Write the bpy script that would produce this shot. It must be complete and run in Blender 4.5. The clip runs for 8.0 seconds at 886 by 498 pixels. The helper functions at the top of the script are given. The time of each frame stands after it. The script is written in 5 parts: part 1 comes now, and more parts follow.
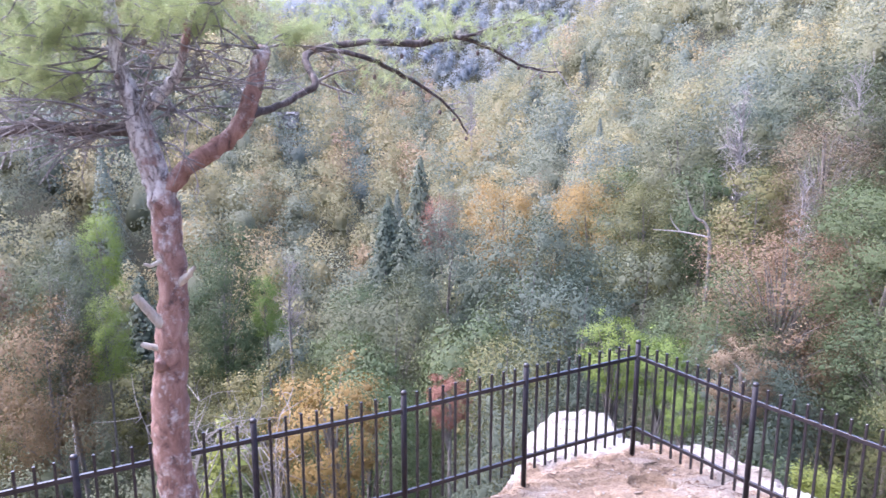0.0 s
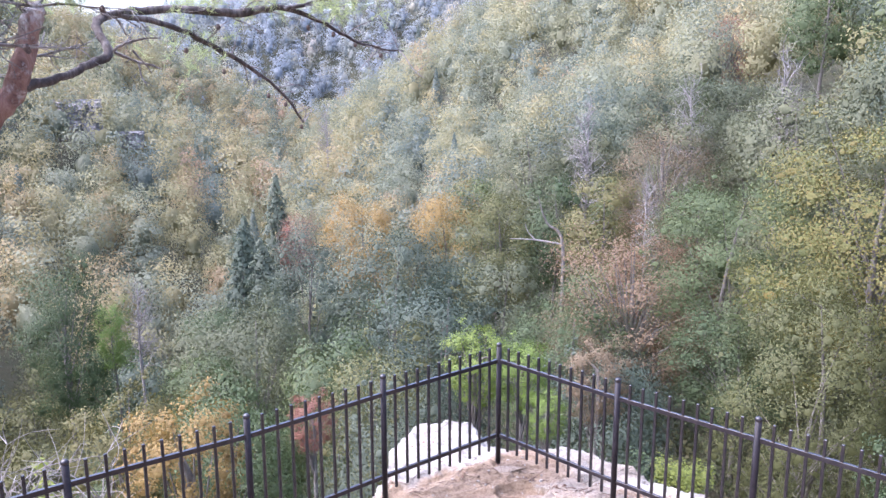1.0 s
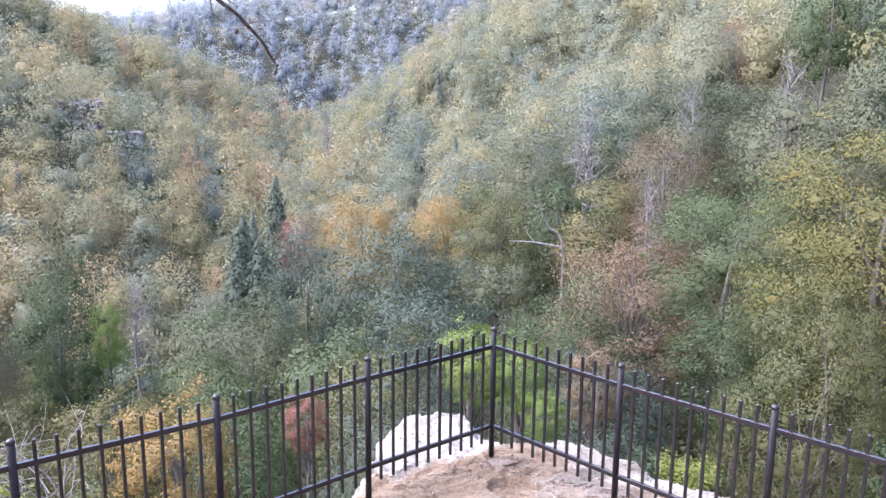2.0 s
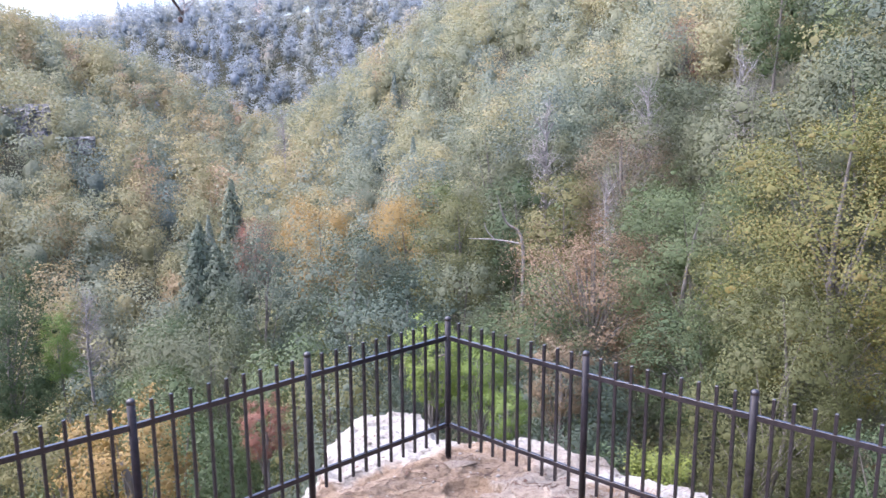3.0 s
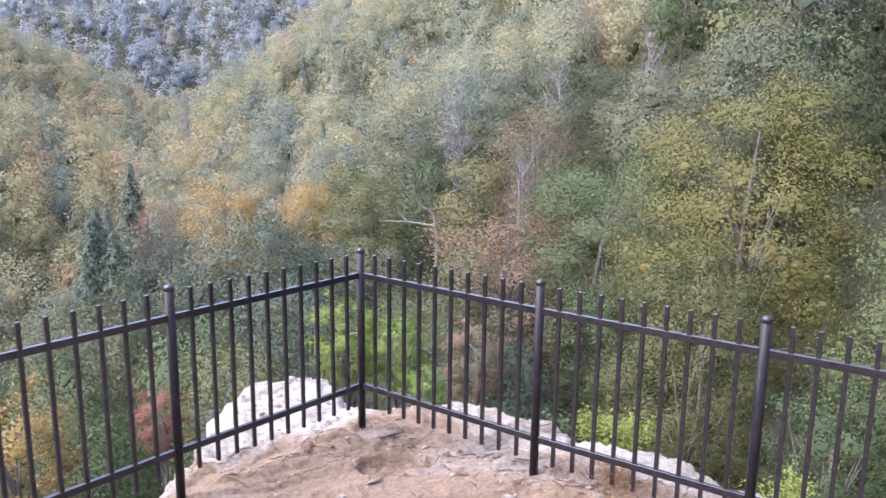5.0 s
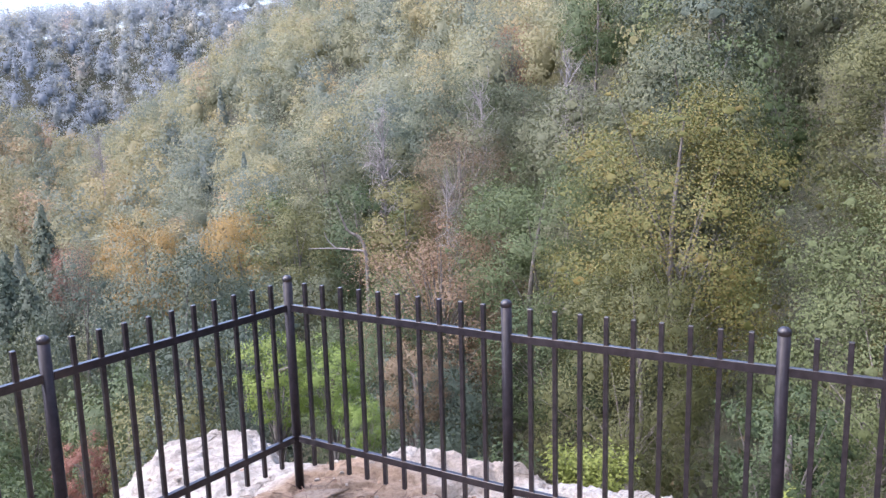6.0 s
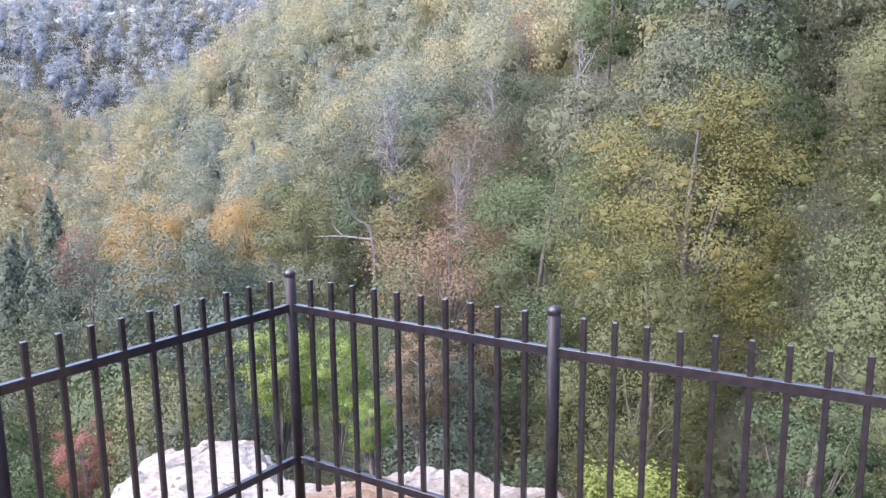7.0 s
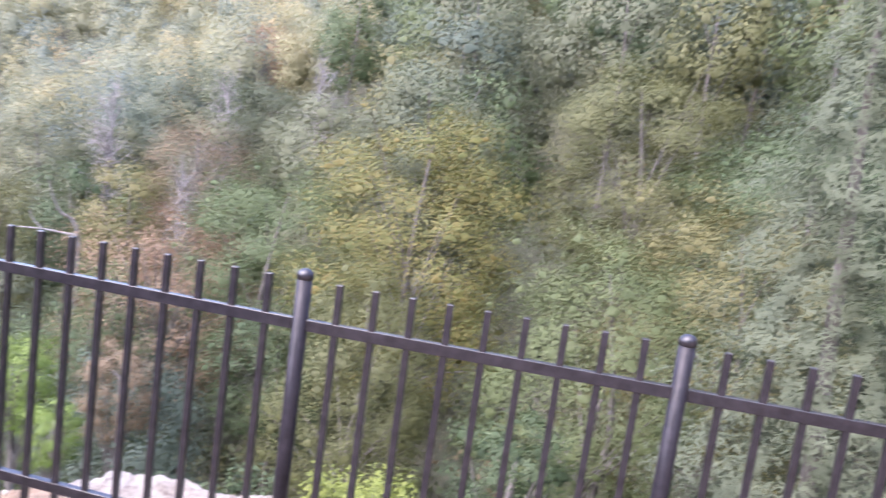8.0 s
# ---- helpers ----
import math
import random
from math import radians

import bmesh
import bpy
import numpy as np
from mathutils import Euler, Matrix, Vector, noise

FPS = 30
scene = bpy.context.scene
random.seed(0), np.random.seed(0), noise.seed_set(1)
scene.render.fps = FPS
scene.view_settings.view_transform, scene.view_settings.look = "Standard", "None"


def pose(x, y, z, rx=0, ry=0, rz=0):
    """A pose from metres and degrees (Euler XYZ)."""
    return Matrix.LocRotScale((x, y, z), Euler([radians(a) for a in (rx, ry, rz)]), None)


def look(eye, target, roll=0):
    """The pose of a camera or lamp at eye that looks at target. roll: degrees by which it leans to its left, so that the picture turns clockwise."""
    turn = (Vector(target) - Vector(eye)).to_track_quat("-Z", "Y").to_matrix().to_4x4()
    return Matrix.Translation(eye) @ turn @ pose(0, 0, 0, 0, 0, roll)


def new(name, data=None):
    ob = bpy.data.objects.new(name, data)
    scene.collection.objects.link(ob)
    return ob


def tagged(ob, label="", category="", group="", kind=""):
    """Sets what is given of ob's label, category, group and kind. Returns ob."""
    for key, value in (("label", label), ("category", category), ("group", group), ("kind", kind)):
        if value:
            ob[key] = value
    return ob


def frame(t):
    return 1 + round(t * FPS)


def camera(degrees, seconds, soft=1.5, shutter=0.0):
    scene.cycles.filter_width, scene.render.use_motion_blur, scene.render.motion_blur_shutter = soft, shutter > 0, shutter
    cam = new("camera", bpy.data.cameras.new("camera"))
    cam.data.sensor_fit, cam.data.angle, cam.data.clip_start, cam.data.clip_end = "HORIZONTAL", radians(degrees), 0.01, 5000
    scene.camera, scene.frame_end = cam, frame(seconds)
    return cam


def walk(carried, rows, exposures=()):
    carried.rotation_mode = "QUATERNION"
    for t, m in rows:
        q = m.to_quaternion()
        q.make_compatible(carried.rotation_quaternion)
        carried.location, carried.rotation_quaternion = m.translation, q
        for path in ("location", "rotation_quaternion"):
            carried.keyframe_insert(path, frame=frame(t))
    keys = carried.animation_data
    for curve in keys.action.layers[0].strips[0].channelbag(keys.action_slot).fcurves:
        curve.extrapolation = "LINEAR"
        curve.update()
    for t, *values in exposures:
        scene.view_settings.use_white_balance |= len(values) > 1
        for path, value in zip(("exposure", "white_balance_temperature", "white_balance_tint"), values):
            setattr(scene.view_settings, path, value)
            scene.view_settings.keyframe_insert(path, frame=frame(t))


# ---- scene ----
cam = camera(58.1, 8.0, soft=1.45, shutter=0.16)
PATH = [
    (0, (0.307, 0.099, 3.479), (0.534, 2.038, 3.042), 0.1),
    (0.5, (0.436, 0.285, 3.398), (0.859, 2.194, 2.978), -0.2),
    (1, (0.483, 0.515, 3.273), (1.051, 2.391, 2.876), -0.2),
    (1.5, (0.603, 0.694, 3.139), (1.169, 2.573, 2.753), 0.6),
    (2.8, (0.815, 1.23, 2.739), (1.427, 3.095, 2.357), -0.4),
    (3, (0.904, 1.327, 2.725), (1.566, 3.175, 2.343), -0.3),
    (3.5, (1.017, 1.583, 2.577), (1.793, 3.386, 2.194), -0.5),
    (4, (1.1, 1.866, 2.4), (1.872, 3.672, 2.022), 0.3),
    (4.5, (1.179, 2.143, 2.214), (1.949, 3.952, 1.844), 0.1),
    (5, (1.29, 2.41, 2.033), (2.154, 4.168, 1.627), 0.7),
    (5.2, (1.363, 2.545, 2.034), (2.291, 4.271, 1.632), 0.6),
    (6.3, (1.601, 3.192, 1.828), (2.631, 4.872, 1.486), -1.8),
    (6.5, (1.665, 3.294, 1.816), (2.684, 4.975, 1.447), -1.5),
    (7, (1.751, 3.593, 1.792), (2.758, 5.279, 1.417), -0.6),
    (7.5, (1.849, 3.795, 1.751), (2.933, 5.434, 1.375), 1.2),
    (7.8, (1.942, 3.923, 1.619), (3.256, 5.387, 1.258), 4.8),
    (8, (1.943, 3.959, 1.511), (3.473, 5.215, 1.228), 7.9),
]
walk(cam, [(t, look(eye, target, roll)) for t, eye, target, roll in PATH],
     exposures=[(0.0, 2.48, 5530, 28), (1.5, 2.38, 5620, 22), (3.5, 2.19, 5720, 21), (5.0, 2.18, 5800, 22), (6.5, 1.98, 5790, 21), (7.0, 2.26, 5780, 22), (7.5, 2.45, 5770, 23), (8.0, 2.6, 5740, 26)])


# ---------------------------------------------------------------- light
SUN_ELEVATION, SUN_AZIMUTH = 56.0, -75.0      # degrees; azimuth from +y towards +x
world = bpy.data.worlds.new("sky")
scene.world = world
world.use_nodes = True
wt = world.node_tree
wt.nodes.clear()
sky = wt.nodes.new("ShaderNodeTexSky")
sky.sky_type = "NISHITA"
sky.sun_disc = False
sky.sun_elevation = radians(SUN_ELEVATION)
sky.sun_rotation = radians(SUN_AZIMUTH)
sky.air_density, sky.dust_density, sky.ozone_density = 1.0, 4.0, 1.0
bg = wt.nodes.new("ShaderNodeBackground")
bg.inputs["Strength"].default_value = 0.15
wo = wt.nodes.new("ShaderNodeOutputWorld")
wt.links.new(sky.outputs[0], bg.inputs["Color"])
wt.links.new(bg.outputs[0], wo.inputs["Surface"])
sun_data = bpy.data.lights.new("sun", "SUN")
sun_data.energy, sun_data.angle, sun_data.color = 1.5, radians(100), (1.0, 0.95, 0.90)
sun = new("sun", sun_data)
sa, se = radians(SUN_AZIMUTH), radians(SUN_ELEVATION)
sun.matrix_world = look((200 * math.sin(sa) * math.cos(se), 200 * math.cos(sa) * math.cos(se), 200 * math.sin(se)), (0, 0, 0))

# ---------------------------------------------------------------- helpers
RNG = np.random.RandomState(7)


def part(name, mesh, material, parent, label=""):
    """One mesh object under a thing or under a part; mesh is a bmesh or a mesh."""
    if isinstance(mesh, bmesh.types.BMesh):
        me = bpy.data.meshes.new(name)
        mesh.to_mesh(me)
        mesh.free()
    else:
        me = mesh
    if material is not None and not me.materials:
        me.materials.append(material)
    ob = new(name, me)
    ob.parent = parent
    if label:
        tagged(ob, label)
    return ob


def array_mesh(name, verts, faces, smooth=False, normals=None):
    """A mesh from numpy arrays; all faces have the same number of corners. normals: one a vertex."""
    verts, faces = np.asarray(verts, np.float32), np.asarray(faces, np.int32)
    k = faces.shape[1]
    me = bpy.data.meshes.new(name)
    me.vertices.add(len(verts))
    me.vertices.foreach_set("co", verts.ravel())
    me.loops.add(faces.size)
    me.loops.foreach_set("vertex_index", faces.ravel())
    me.polygons.add(len(faces))
    me.polygons.foreach_set("loop_start", np.arange(len(faces), dtype=np.int32) * k)
    me.polygons.foreach_set("use_smooth", np.full(len(faces), smooth))
    me.update(calc_edges=True)
    if normals is not None:
        me.normals_split_custom_set_from_vertices(np.asarray(normals, np.float32))
    return me


def tube_arrays(points, radii, sides=6, offset=0):
    """Vertices and quads of a tapered tube through points, with a frame that is carried along."""
    pts = np.asarray(points, float)
    n = len(pts)
    verts, faces = [], []
    a = None
    for i in range(n):
        d = pts[min(i + 1, n - 1)] - pts[max(i - 1, 0)]
        d /= np.linalg.norm(d) + 1e-9
        if a is None:
            a = np.cross(d, (0.13, 0.21, 0.97) if abs(d[2]) < 0.9 else (1.0, 0.1, 0))
        a = a - d * (a @ d)
        a /= np.linalg.norm(a) + 1e-9
        b = np.cross(d, a)
        for k in range(sides):
            w = 2 * math.pi * k / sides
            verts.append(pts[i] + radii[i] * (a * math.cos(w) + b * math.sin(w)))
    for i in range(n - 1):
        for k in range(sides):
            k2 = (k + 1) % sides
            faces.append((offset + i * sides + k, offset + i * sides + k2, offset + (i + 1) * sides + k2, offset + (i + 1) * sides + k))
    return verts, faces


def tubes_mesh(name, lines, sides=6):
    verts, faces = [], []
    for pts, radii in lines:
        v, f = tube_arrays(pts, radii, sides, len(verts))
        verts += v
        faces += f
    return array_mesh(name, verts, faces, True)


def fine_line(points, radii, steps=4, wobble=0.0, rng=None):
    """A smooth, slightly wavering line through a few points with radii."""
    p = np.asarray(points, float)
    r = np.asarray(radii, float)
    out, rad = [], []
    n = len(p)
    for i in range(n - 1):
        p0, p1, p2, p3 = p[max(i - 1, 0)], p[i], p[i + 1], p[min(i + 2, n - 1)]
        for k in range(steps):
            t = k / steps
            q = 0.5 * (2 * p1 + (p2 - p0) * t + (2 * p0 - 5 * p1 + 4 * p2 - p3) * t * t + (3 * p1 - p0 - 3 * p2 + p3) * t ** 3)
            out.append(q + (rng.normal(0, wobble, 3) if rng is not None and wobble else 0))
            rad.append(r[i] * (1 - t) + r[i + 1] * t)
    out.append(p[-1])
    rad.append(r[-1])
    return np.array(out), np.array(rad)


# ---------------------------------------------------------------- materials
def material(name):
    m = bpy.data.materials.new(name)
    m.use_nodes = True
    nt = m.node_tree
    nt.nodes.clear()
    out = nt.nodes.new("ShaderNodeOutputMaterial")
    p = nt.nodes.new("ShaderNodeBsdfPrincipled")
    nt.links.new(p.outputs[0], out.inputs["Surface"])
    return m, nt, p, out


def ramp(nt, source, stops):
    r = nt.nodes.new("ShaderNodeValToRGB")
    els = r.color_ramp.elements
    while len(els) < len(stops):
        els.new(0.5)
    for e, (at, c) in zip(els, stops):
        e.position = at
        e.color = (*c, 1)
    nt.links.new(source, r.inputs["Fac"])
    return r.outputs["Color"]


def noise_tex(nt, scale, detail=4, rough=0.55, vector=None, distortion=0.0):
    n = nt.nodes.new("ShaderNodeTexNoise")
    n.inputs["Scale"].default_value, n.inputs["Detail"].default_value = scale, detail
    n.inputs["Roughness"].default_value, n.inputs["Distortion"].default_value = rough, distortion
    if vector is not None:
        nt.links.new(vector, n.inputs["Vector"])
    return n.outputs["Fac"]


def object_coords(nt):
    return nt.nodes.new("ShaderNodeTexCoord").outputs["Object"]


def mix(nt, fac, a, b, mode="MIX"):
    n = nt.nodes.new("ShaderNodeMix")
    n.data_type, n.blend_type = "RGBA", mode
    for sock, val in ((n.inputs[0], fac), (n.inputs[6], a), (n.inputs[7], b)):
        if isinstance(val, bpy.types.NodeSocket):
            nt.links.new(val, sock)
        elif isinstance(val, (int, float)):
            sock.default_value = val
        else:
            sock.default_value = (*val, 1)
    return n.outputs[2]


def bump(nt, p, height, strength, distance):
    b = nt.nodes.new("ShaderNodeBump")
    b.inputs["Strength"].default_value, b.inputs["Distance"].default_value = strength, distance
    nt.links.new(height, b.inputs["Height"])
    nt.links.new(b.outputs[0], p.inputs["Normal"])


def leaf_material(name, stops, source="object", translucent=0.32, gloss=0.62, wide=0.3):
    """Leaves: the tone goes by tree, and by leaf round that."""
    m, nt, p, out = material(name)
    geo = nt.nodes.new("ShaderNodeNewGeometry")
    if source == "object":
        tone = nt.nodes.new("ShaderNodeObjectInfo").outputs["Random"]
    else:
        a = nt.nodes.new("ShaderNodeAttribute")
        a.attribute_name = "tone"
        tone = a.outputs["Fac"]
    wide = wide if source == "object" else 0.03
    ma = nt.nodes.new("ShaderNodeMath")
    ma.operation = "MULTIPLY_ADD"
    nt.links.new(geo.outputs["Random Per Island"], ma.inputs[0])
    ma.inputs[1].default_value = wide
    nt.links.new(tone, ma.inputs[2])
    sub = nt.nodes.new("ShaderNodeMath")
    sub.operation = "SUBTRACT"
    nt.links.new(ma.outputs[0], sub.inputs[0])
    sub.inputs[1].default_value = wide / 2
    c = ramp(nt, sub.outputs[0], stops)
    c = mix(nt, noise_tex(nt, 0.45, 4, 0.6, object_coords(nt)), c, mix(nt, 0.35, c, (0.10, 0.095, 0.05)))
    nt.links.new(c, p.inputs["Base Color"])
    p.inputs["Roughness"].default_value = gloss
    p.inputs["Specular IOR Level"].default_value = 0.35
    t = nt.nodes.new("ShaderNodeBsdfTranslucent")
    nt.links.new(c, t.inputs["Color"])
    mx = nt.nodes.new("ShaderNodeMixShader")
    mx.inputs[0].default_value = translucent
    nt.links.new(p.outputs[0], mx.inputs[1])
    nt.links.new(t.outputs[0], mx.inputs[2])
    nt.links.new(mx.outputs[0], out.inputs["Surface"])
    return m


LEAF = {
    "green": leaf_material("green_leaves", [(0.0, (0.040, 0.071, 0.025)), (0.5, (0.061, 0.094, 0.032)), (1.0, (0.093, 0.119, 0.040))]),
    "grey": leaf_material("grey_green_leaves", [(0.0, (0.076, 0.094, 0.052)), (0.5, (0.095, 0.109, 0.057)), (1.0, (0.121, 0.126, 0.063))]),
    "olive": leaf_material("olive_leaves", [(0.0, (0.088, 0.098, 0.032)), (0.5, (0.114, 0.115, 0.036)), (1.0, (0.144, 0.128, 0.041))]),
    "yellow": leaf_material("yellowing_leaves", [(0.0, (0.20, 0.175, 0.05)), (0.5, (0.25, 0.19, 0.052)), (1.0, (0.28, 0.18, 0.055))]),
    "rust": leaf_material("rusty_leaves", [(0.0, (0.155, 0.118, 0.070)), (0.5, (0.18, 0.122, 0.072)), (1.0, (0.20, 0.118, 0.068))]),
    "red": leaf_material("red_leaves", [(0.0, (0.20, 0.075, 0.055)), (1.0, (0.25, 0.115, 0.08))]),
    "blue": leaf_material("blue_green_leaves", [(0.0, (0.049, 0.078, 0.057)), (0.5, (0.061, 0.088, 0.063)), (1.0, (0.074, 0.098, 0.066))]),
    "bright": leaf_material("fresh_green_leaves", [(0.0, (0.13, 0.205, 0.035)), (0.5, (0.16, 0.23, 0.04)), (1.0, (0.20, 0.245, 0.045))]),
    "lime": leaf_material("yellow_green_leaves", [(0.0, (0.17, 0.21, 0.035)), (0.6, (0.22, 0.25, 0.04)), (1.0, (0.27, 0.27, 0.045))]),
    "pine": leaf_material("soft_pine_needles", [(0.0, (0.104, 0.129, 0.078)), (1.0, (0.133, 0.152, 0.092))], translucent=0.45),
    "turning": leaf_material("turning_leaves", [(0.0, (0.088, 0.112, 0.025)), (0.3, (0.122, 0.128, 0.027)), (0.62, (0.158, 0.138, 0.030)), (0.92, (0.19, 0.13, 0.033)), (1.0, (0.23, 0.115, 0.035))], wide=0.7),
    "amber": leaf_material("amber_leaves", [(0.0, (0.15, 0.115, 0.06)), (0.5, (0.20, 0.135, 0.065)), (1.0, (0.26, 0.135, 0.07))], wide=0.6),
    "hemlock": leaf_material("hemlock_needles", [(0.0, (0.060, 0.092, 0.066)), (1.0, (0.085, 0.112, 0.078))], translucent=0.4),
}
# mixed woods on the valley sides, colours lifted to include the haze before them
HAZE_LEAF = leaf_material("haze_paled_leaves", [
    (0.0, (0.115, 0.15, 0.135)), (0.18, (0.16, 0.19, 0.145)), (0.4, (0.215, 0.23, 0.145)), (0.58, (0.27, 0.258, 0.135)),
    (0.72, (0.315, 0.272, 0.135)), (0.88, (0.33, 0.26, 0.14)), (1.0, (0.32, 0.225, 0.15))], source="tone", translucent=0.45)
# far hill leaves: blue-grey air haze is mixed into their colours
BLUE_HAZE_LEAF = leaf_material("haze_blued_leaves", [
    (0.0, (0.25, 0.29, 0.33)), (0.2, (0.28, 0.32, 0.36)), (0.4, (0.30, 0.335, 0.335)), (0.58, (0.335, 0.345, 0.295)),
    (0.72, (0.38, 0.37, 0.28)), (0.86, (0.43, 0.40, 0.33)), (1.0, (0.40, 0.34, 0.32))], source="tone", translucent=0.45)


def bark_material(name, dark, mid, pale, scale=9.0):
    m, nt, p, out = material(name)
    co = object_coords(nt)
    mp = nt.nodes.new("ShaderNodeMapping")
    mp.inputs["Scale"].default_value = (1, 1, 0.35)
    nt.links.new(co, mp.inputs["Vector"])
    f = noise_tex(nt, scale, 6, 0.65, mp.outputs[0], 0.6)
    c = ramp(nt, f, [(0.3, dark), (0.5, mid), (0.72, pale)])
    nt.links.new(c, p.inputs["Base Color"])
    p.inputs["Roughness"].default_value = 0.9
    bump(nt, p, f, 0.8, 0.02)
    return m


BARK = bark_material("grey_bark", (0.06, 0.05, 0.04), (0.13, 0.115, 0.10), (0.23, 0.21, 0.19), 4.0)
DEAD = bark_material("dead_wood", (0.12, 0.105, 0.095), (0.21, 0.195, 0.18), (0.33, 0.31, 0.285), 9.0)


def ground_material():
    m, nt, p, out = material("leaf_litter")
    co = object_coords(nt)
    a = ramp(nt, noise_tex(nt, 2.5, 8, 0.7, co), [(0.3, (0.025, 0.022, 0.015)), (0.5, (0.055, 0.05, 0.03)), (0.7, (0.10, 0.08, 0.05))])
    b = ramp(nt, noise_tex(nt, 0.25, 4, 0.6, co), [(0.4, (0.04, 0.055, 0.025)), (0.65, (0.07, 0.07, 0.04))])
    nt.links.new(mix(nt, 0.5, a, b), p.inputs["Base Color"])
    p.inputs["Roughness"].default_value = 0.95
    bump(nt, p, noise_tex(nt, 6, 8, 0.7, co), 1.0, 0.15)
    return m


GROUND = ground_material()


def noise_colour(nt, scale, vector):
    n = nt.nodes.new("ShaderNodeTexNoise")
    n.inputs["Scale"].default_value = scale
    nt.links.new(vector, n.inputs["Vector"])
    return n.outputs["Color"]


def rock_material(name):
    """Pale weathered sandstone, with trodden sandy soil where the attribute says so."""
    m, nt, p, out = material(name)
    co = object_coords(nt)
    mp = nt.nodes.new("ShaderNodeMapping")
    mp.inputs["Rotation"].default_value = (0, 0, radians(26))
    mp.inputs["Scale"].default_value = (0.6, 1.3, 3.0)
    nt.links.new(co, mp.inputs["Vector"])
    fine = noise_tex(nt, 34, 9, 0.72, co)
    streak = noise_tex(nt, 5, 8, 0.68, mp.outputs[0], 0.8)
    blotch = noise_tex(nt, 2.4, 7, 0.62, co, 0.6)
    pale = mix(nt, 0.5, ramp(nt, blotch, [(0.28, (0.17, 0.145, 0.125)), (0.42, (0.27, 0.247, 0.215)), (0.6, (0.42, 0.398, 0.355))]),
               ramp(nt, fine, [(0.34, (0.13, 0.105, 0.09)), (0.44, (0.29, 0.268, 0.235)), (0.56, (0.47, 0.448, 0.405))]))
    lichen = ramp(nt, noise_tex(nt, 6.5, 6, 0.7, co), [(0.56, (1, 1, 1)), (0.66, (0.62, 0.58, 0.56))])
    pale = mix(nt, 1.0, pale, lichen, "MULTIPLY")
    dirt = mix(nt, 0.5, ramp(nt, fine, [(0.36, (0.08, 0.05, 0.034)), (0.46, (0.205, 0.143, 0.094)), (0.58, (0.315, 0.238, 0.165))]),
               ramp(nt, streak, [(0.30, (0.105, 0.068, 0.042)), (0.48, (0.205, 0.142, 0.092)), (0.66, (0.30, 0.228, 0.158))]))
    at = nt.nodes.new("ShaderNodeAttribute")
    at.attribute_name = "soil"
    # thin broken cracks along the bedding
    bent = mix(nt, 0.12, mp.outputs[0], noise_colour(nt, 3.0, co))
    cell = nt.nodes.new("ShaderNodeTexVoronoi")
    cell.feature = "DISTANCE_TO_EDGE"
    cell.inputs["Scale"].default_value = 3.4
    nt.links.new(bent, cell.inputs["Vector"])
    crack = mix(nt, ramp(nt, noise_tex(nt, 2.2, 3, 0.5, co), [(0.47, (0, 0, 0)), (0.56, (1, 1, 1))]), (1, 1, 1),
                ramp(nt, cell.outputs["Distance"], [(0.003, (0.5, 0.46, 0.43)), (0.018, (1, 1, 1))]))
    nt.links.new(mix(nt, at.outputs["Fac"], mix(nt, 1.0, pale, crack, "MULTIPLY"), dirt), p.inputs["Base Color"])
    p.inputs["Roughness"].default_value = 0.93
    bump(nt, p, mix(nt, 1.0, mix(nt, 0.5, streak, fine), crack, "MULTIPLY"), 1.0, 0.06)
    return m


ROCK = rock_material("weathered_sandstone")


def paint_material(name, coat):
    m, nt, p, out = material(name)
    co = object_coords(nt)
    c = ramp(nt, noise_tex(nt, 30, 5, 0.6, co), [(0.35, (0.013, 0.0115, 0.0145)), (0.7, (0.026, 0.023, 0.028))])
    nt.links.new(c, p.inputs["Base Color"])
    nt.links.new(ramp(nt, noise_tex(nt, 12, 4, 0.6, co), [(0.3, (0.34, 0.34, 0.34)), (0.7, (0.48, 0.48, 0.48))]), p.inputs["Roughness"])
    p.inputs["Specular IOR Level"].default_value = 0.12
    p.inputs["Coat Weight"].default_value = coat
    p.inputs["Coat Roughness"].default_value = 0.12
    bump(nt, p, noise_tex(nt, 300, 3, 0.5, co), 0.08, 0.001)
    return m


PAINT = paint_material("black_fence_paint", 0.75)
POST_PAINT = paint_material("matt_black_post_paint", 0.12)

# ---------------------------------------------------------------- lie of the land
CORNER = np.array([2.9, 6.8])
LEFT_DIR = np.array([-0.926, -0.377])          # fence arms, away from the corner
RIGHT_DIR = np.array([0.49, -0.872])


def smooth(a, b, x):
    t = np.clip((x - a) / (b - a), 0, 1)
    return t * t * (3 - 2 * t)


def beyond_fence(x, y):
    """How far a place lies outside the fence."""
    dx, dy = x - CORNER[0], y - CORNER[1]
    u = -dx * 0.377 + dy * 0.926
    v = dx * 0.872 + dy * 0.49
    return np.maximum(u, v)


def axis_x(y):
    return 8 + np.where(y > 130, 0.176, 0.47) * (y - 130)


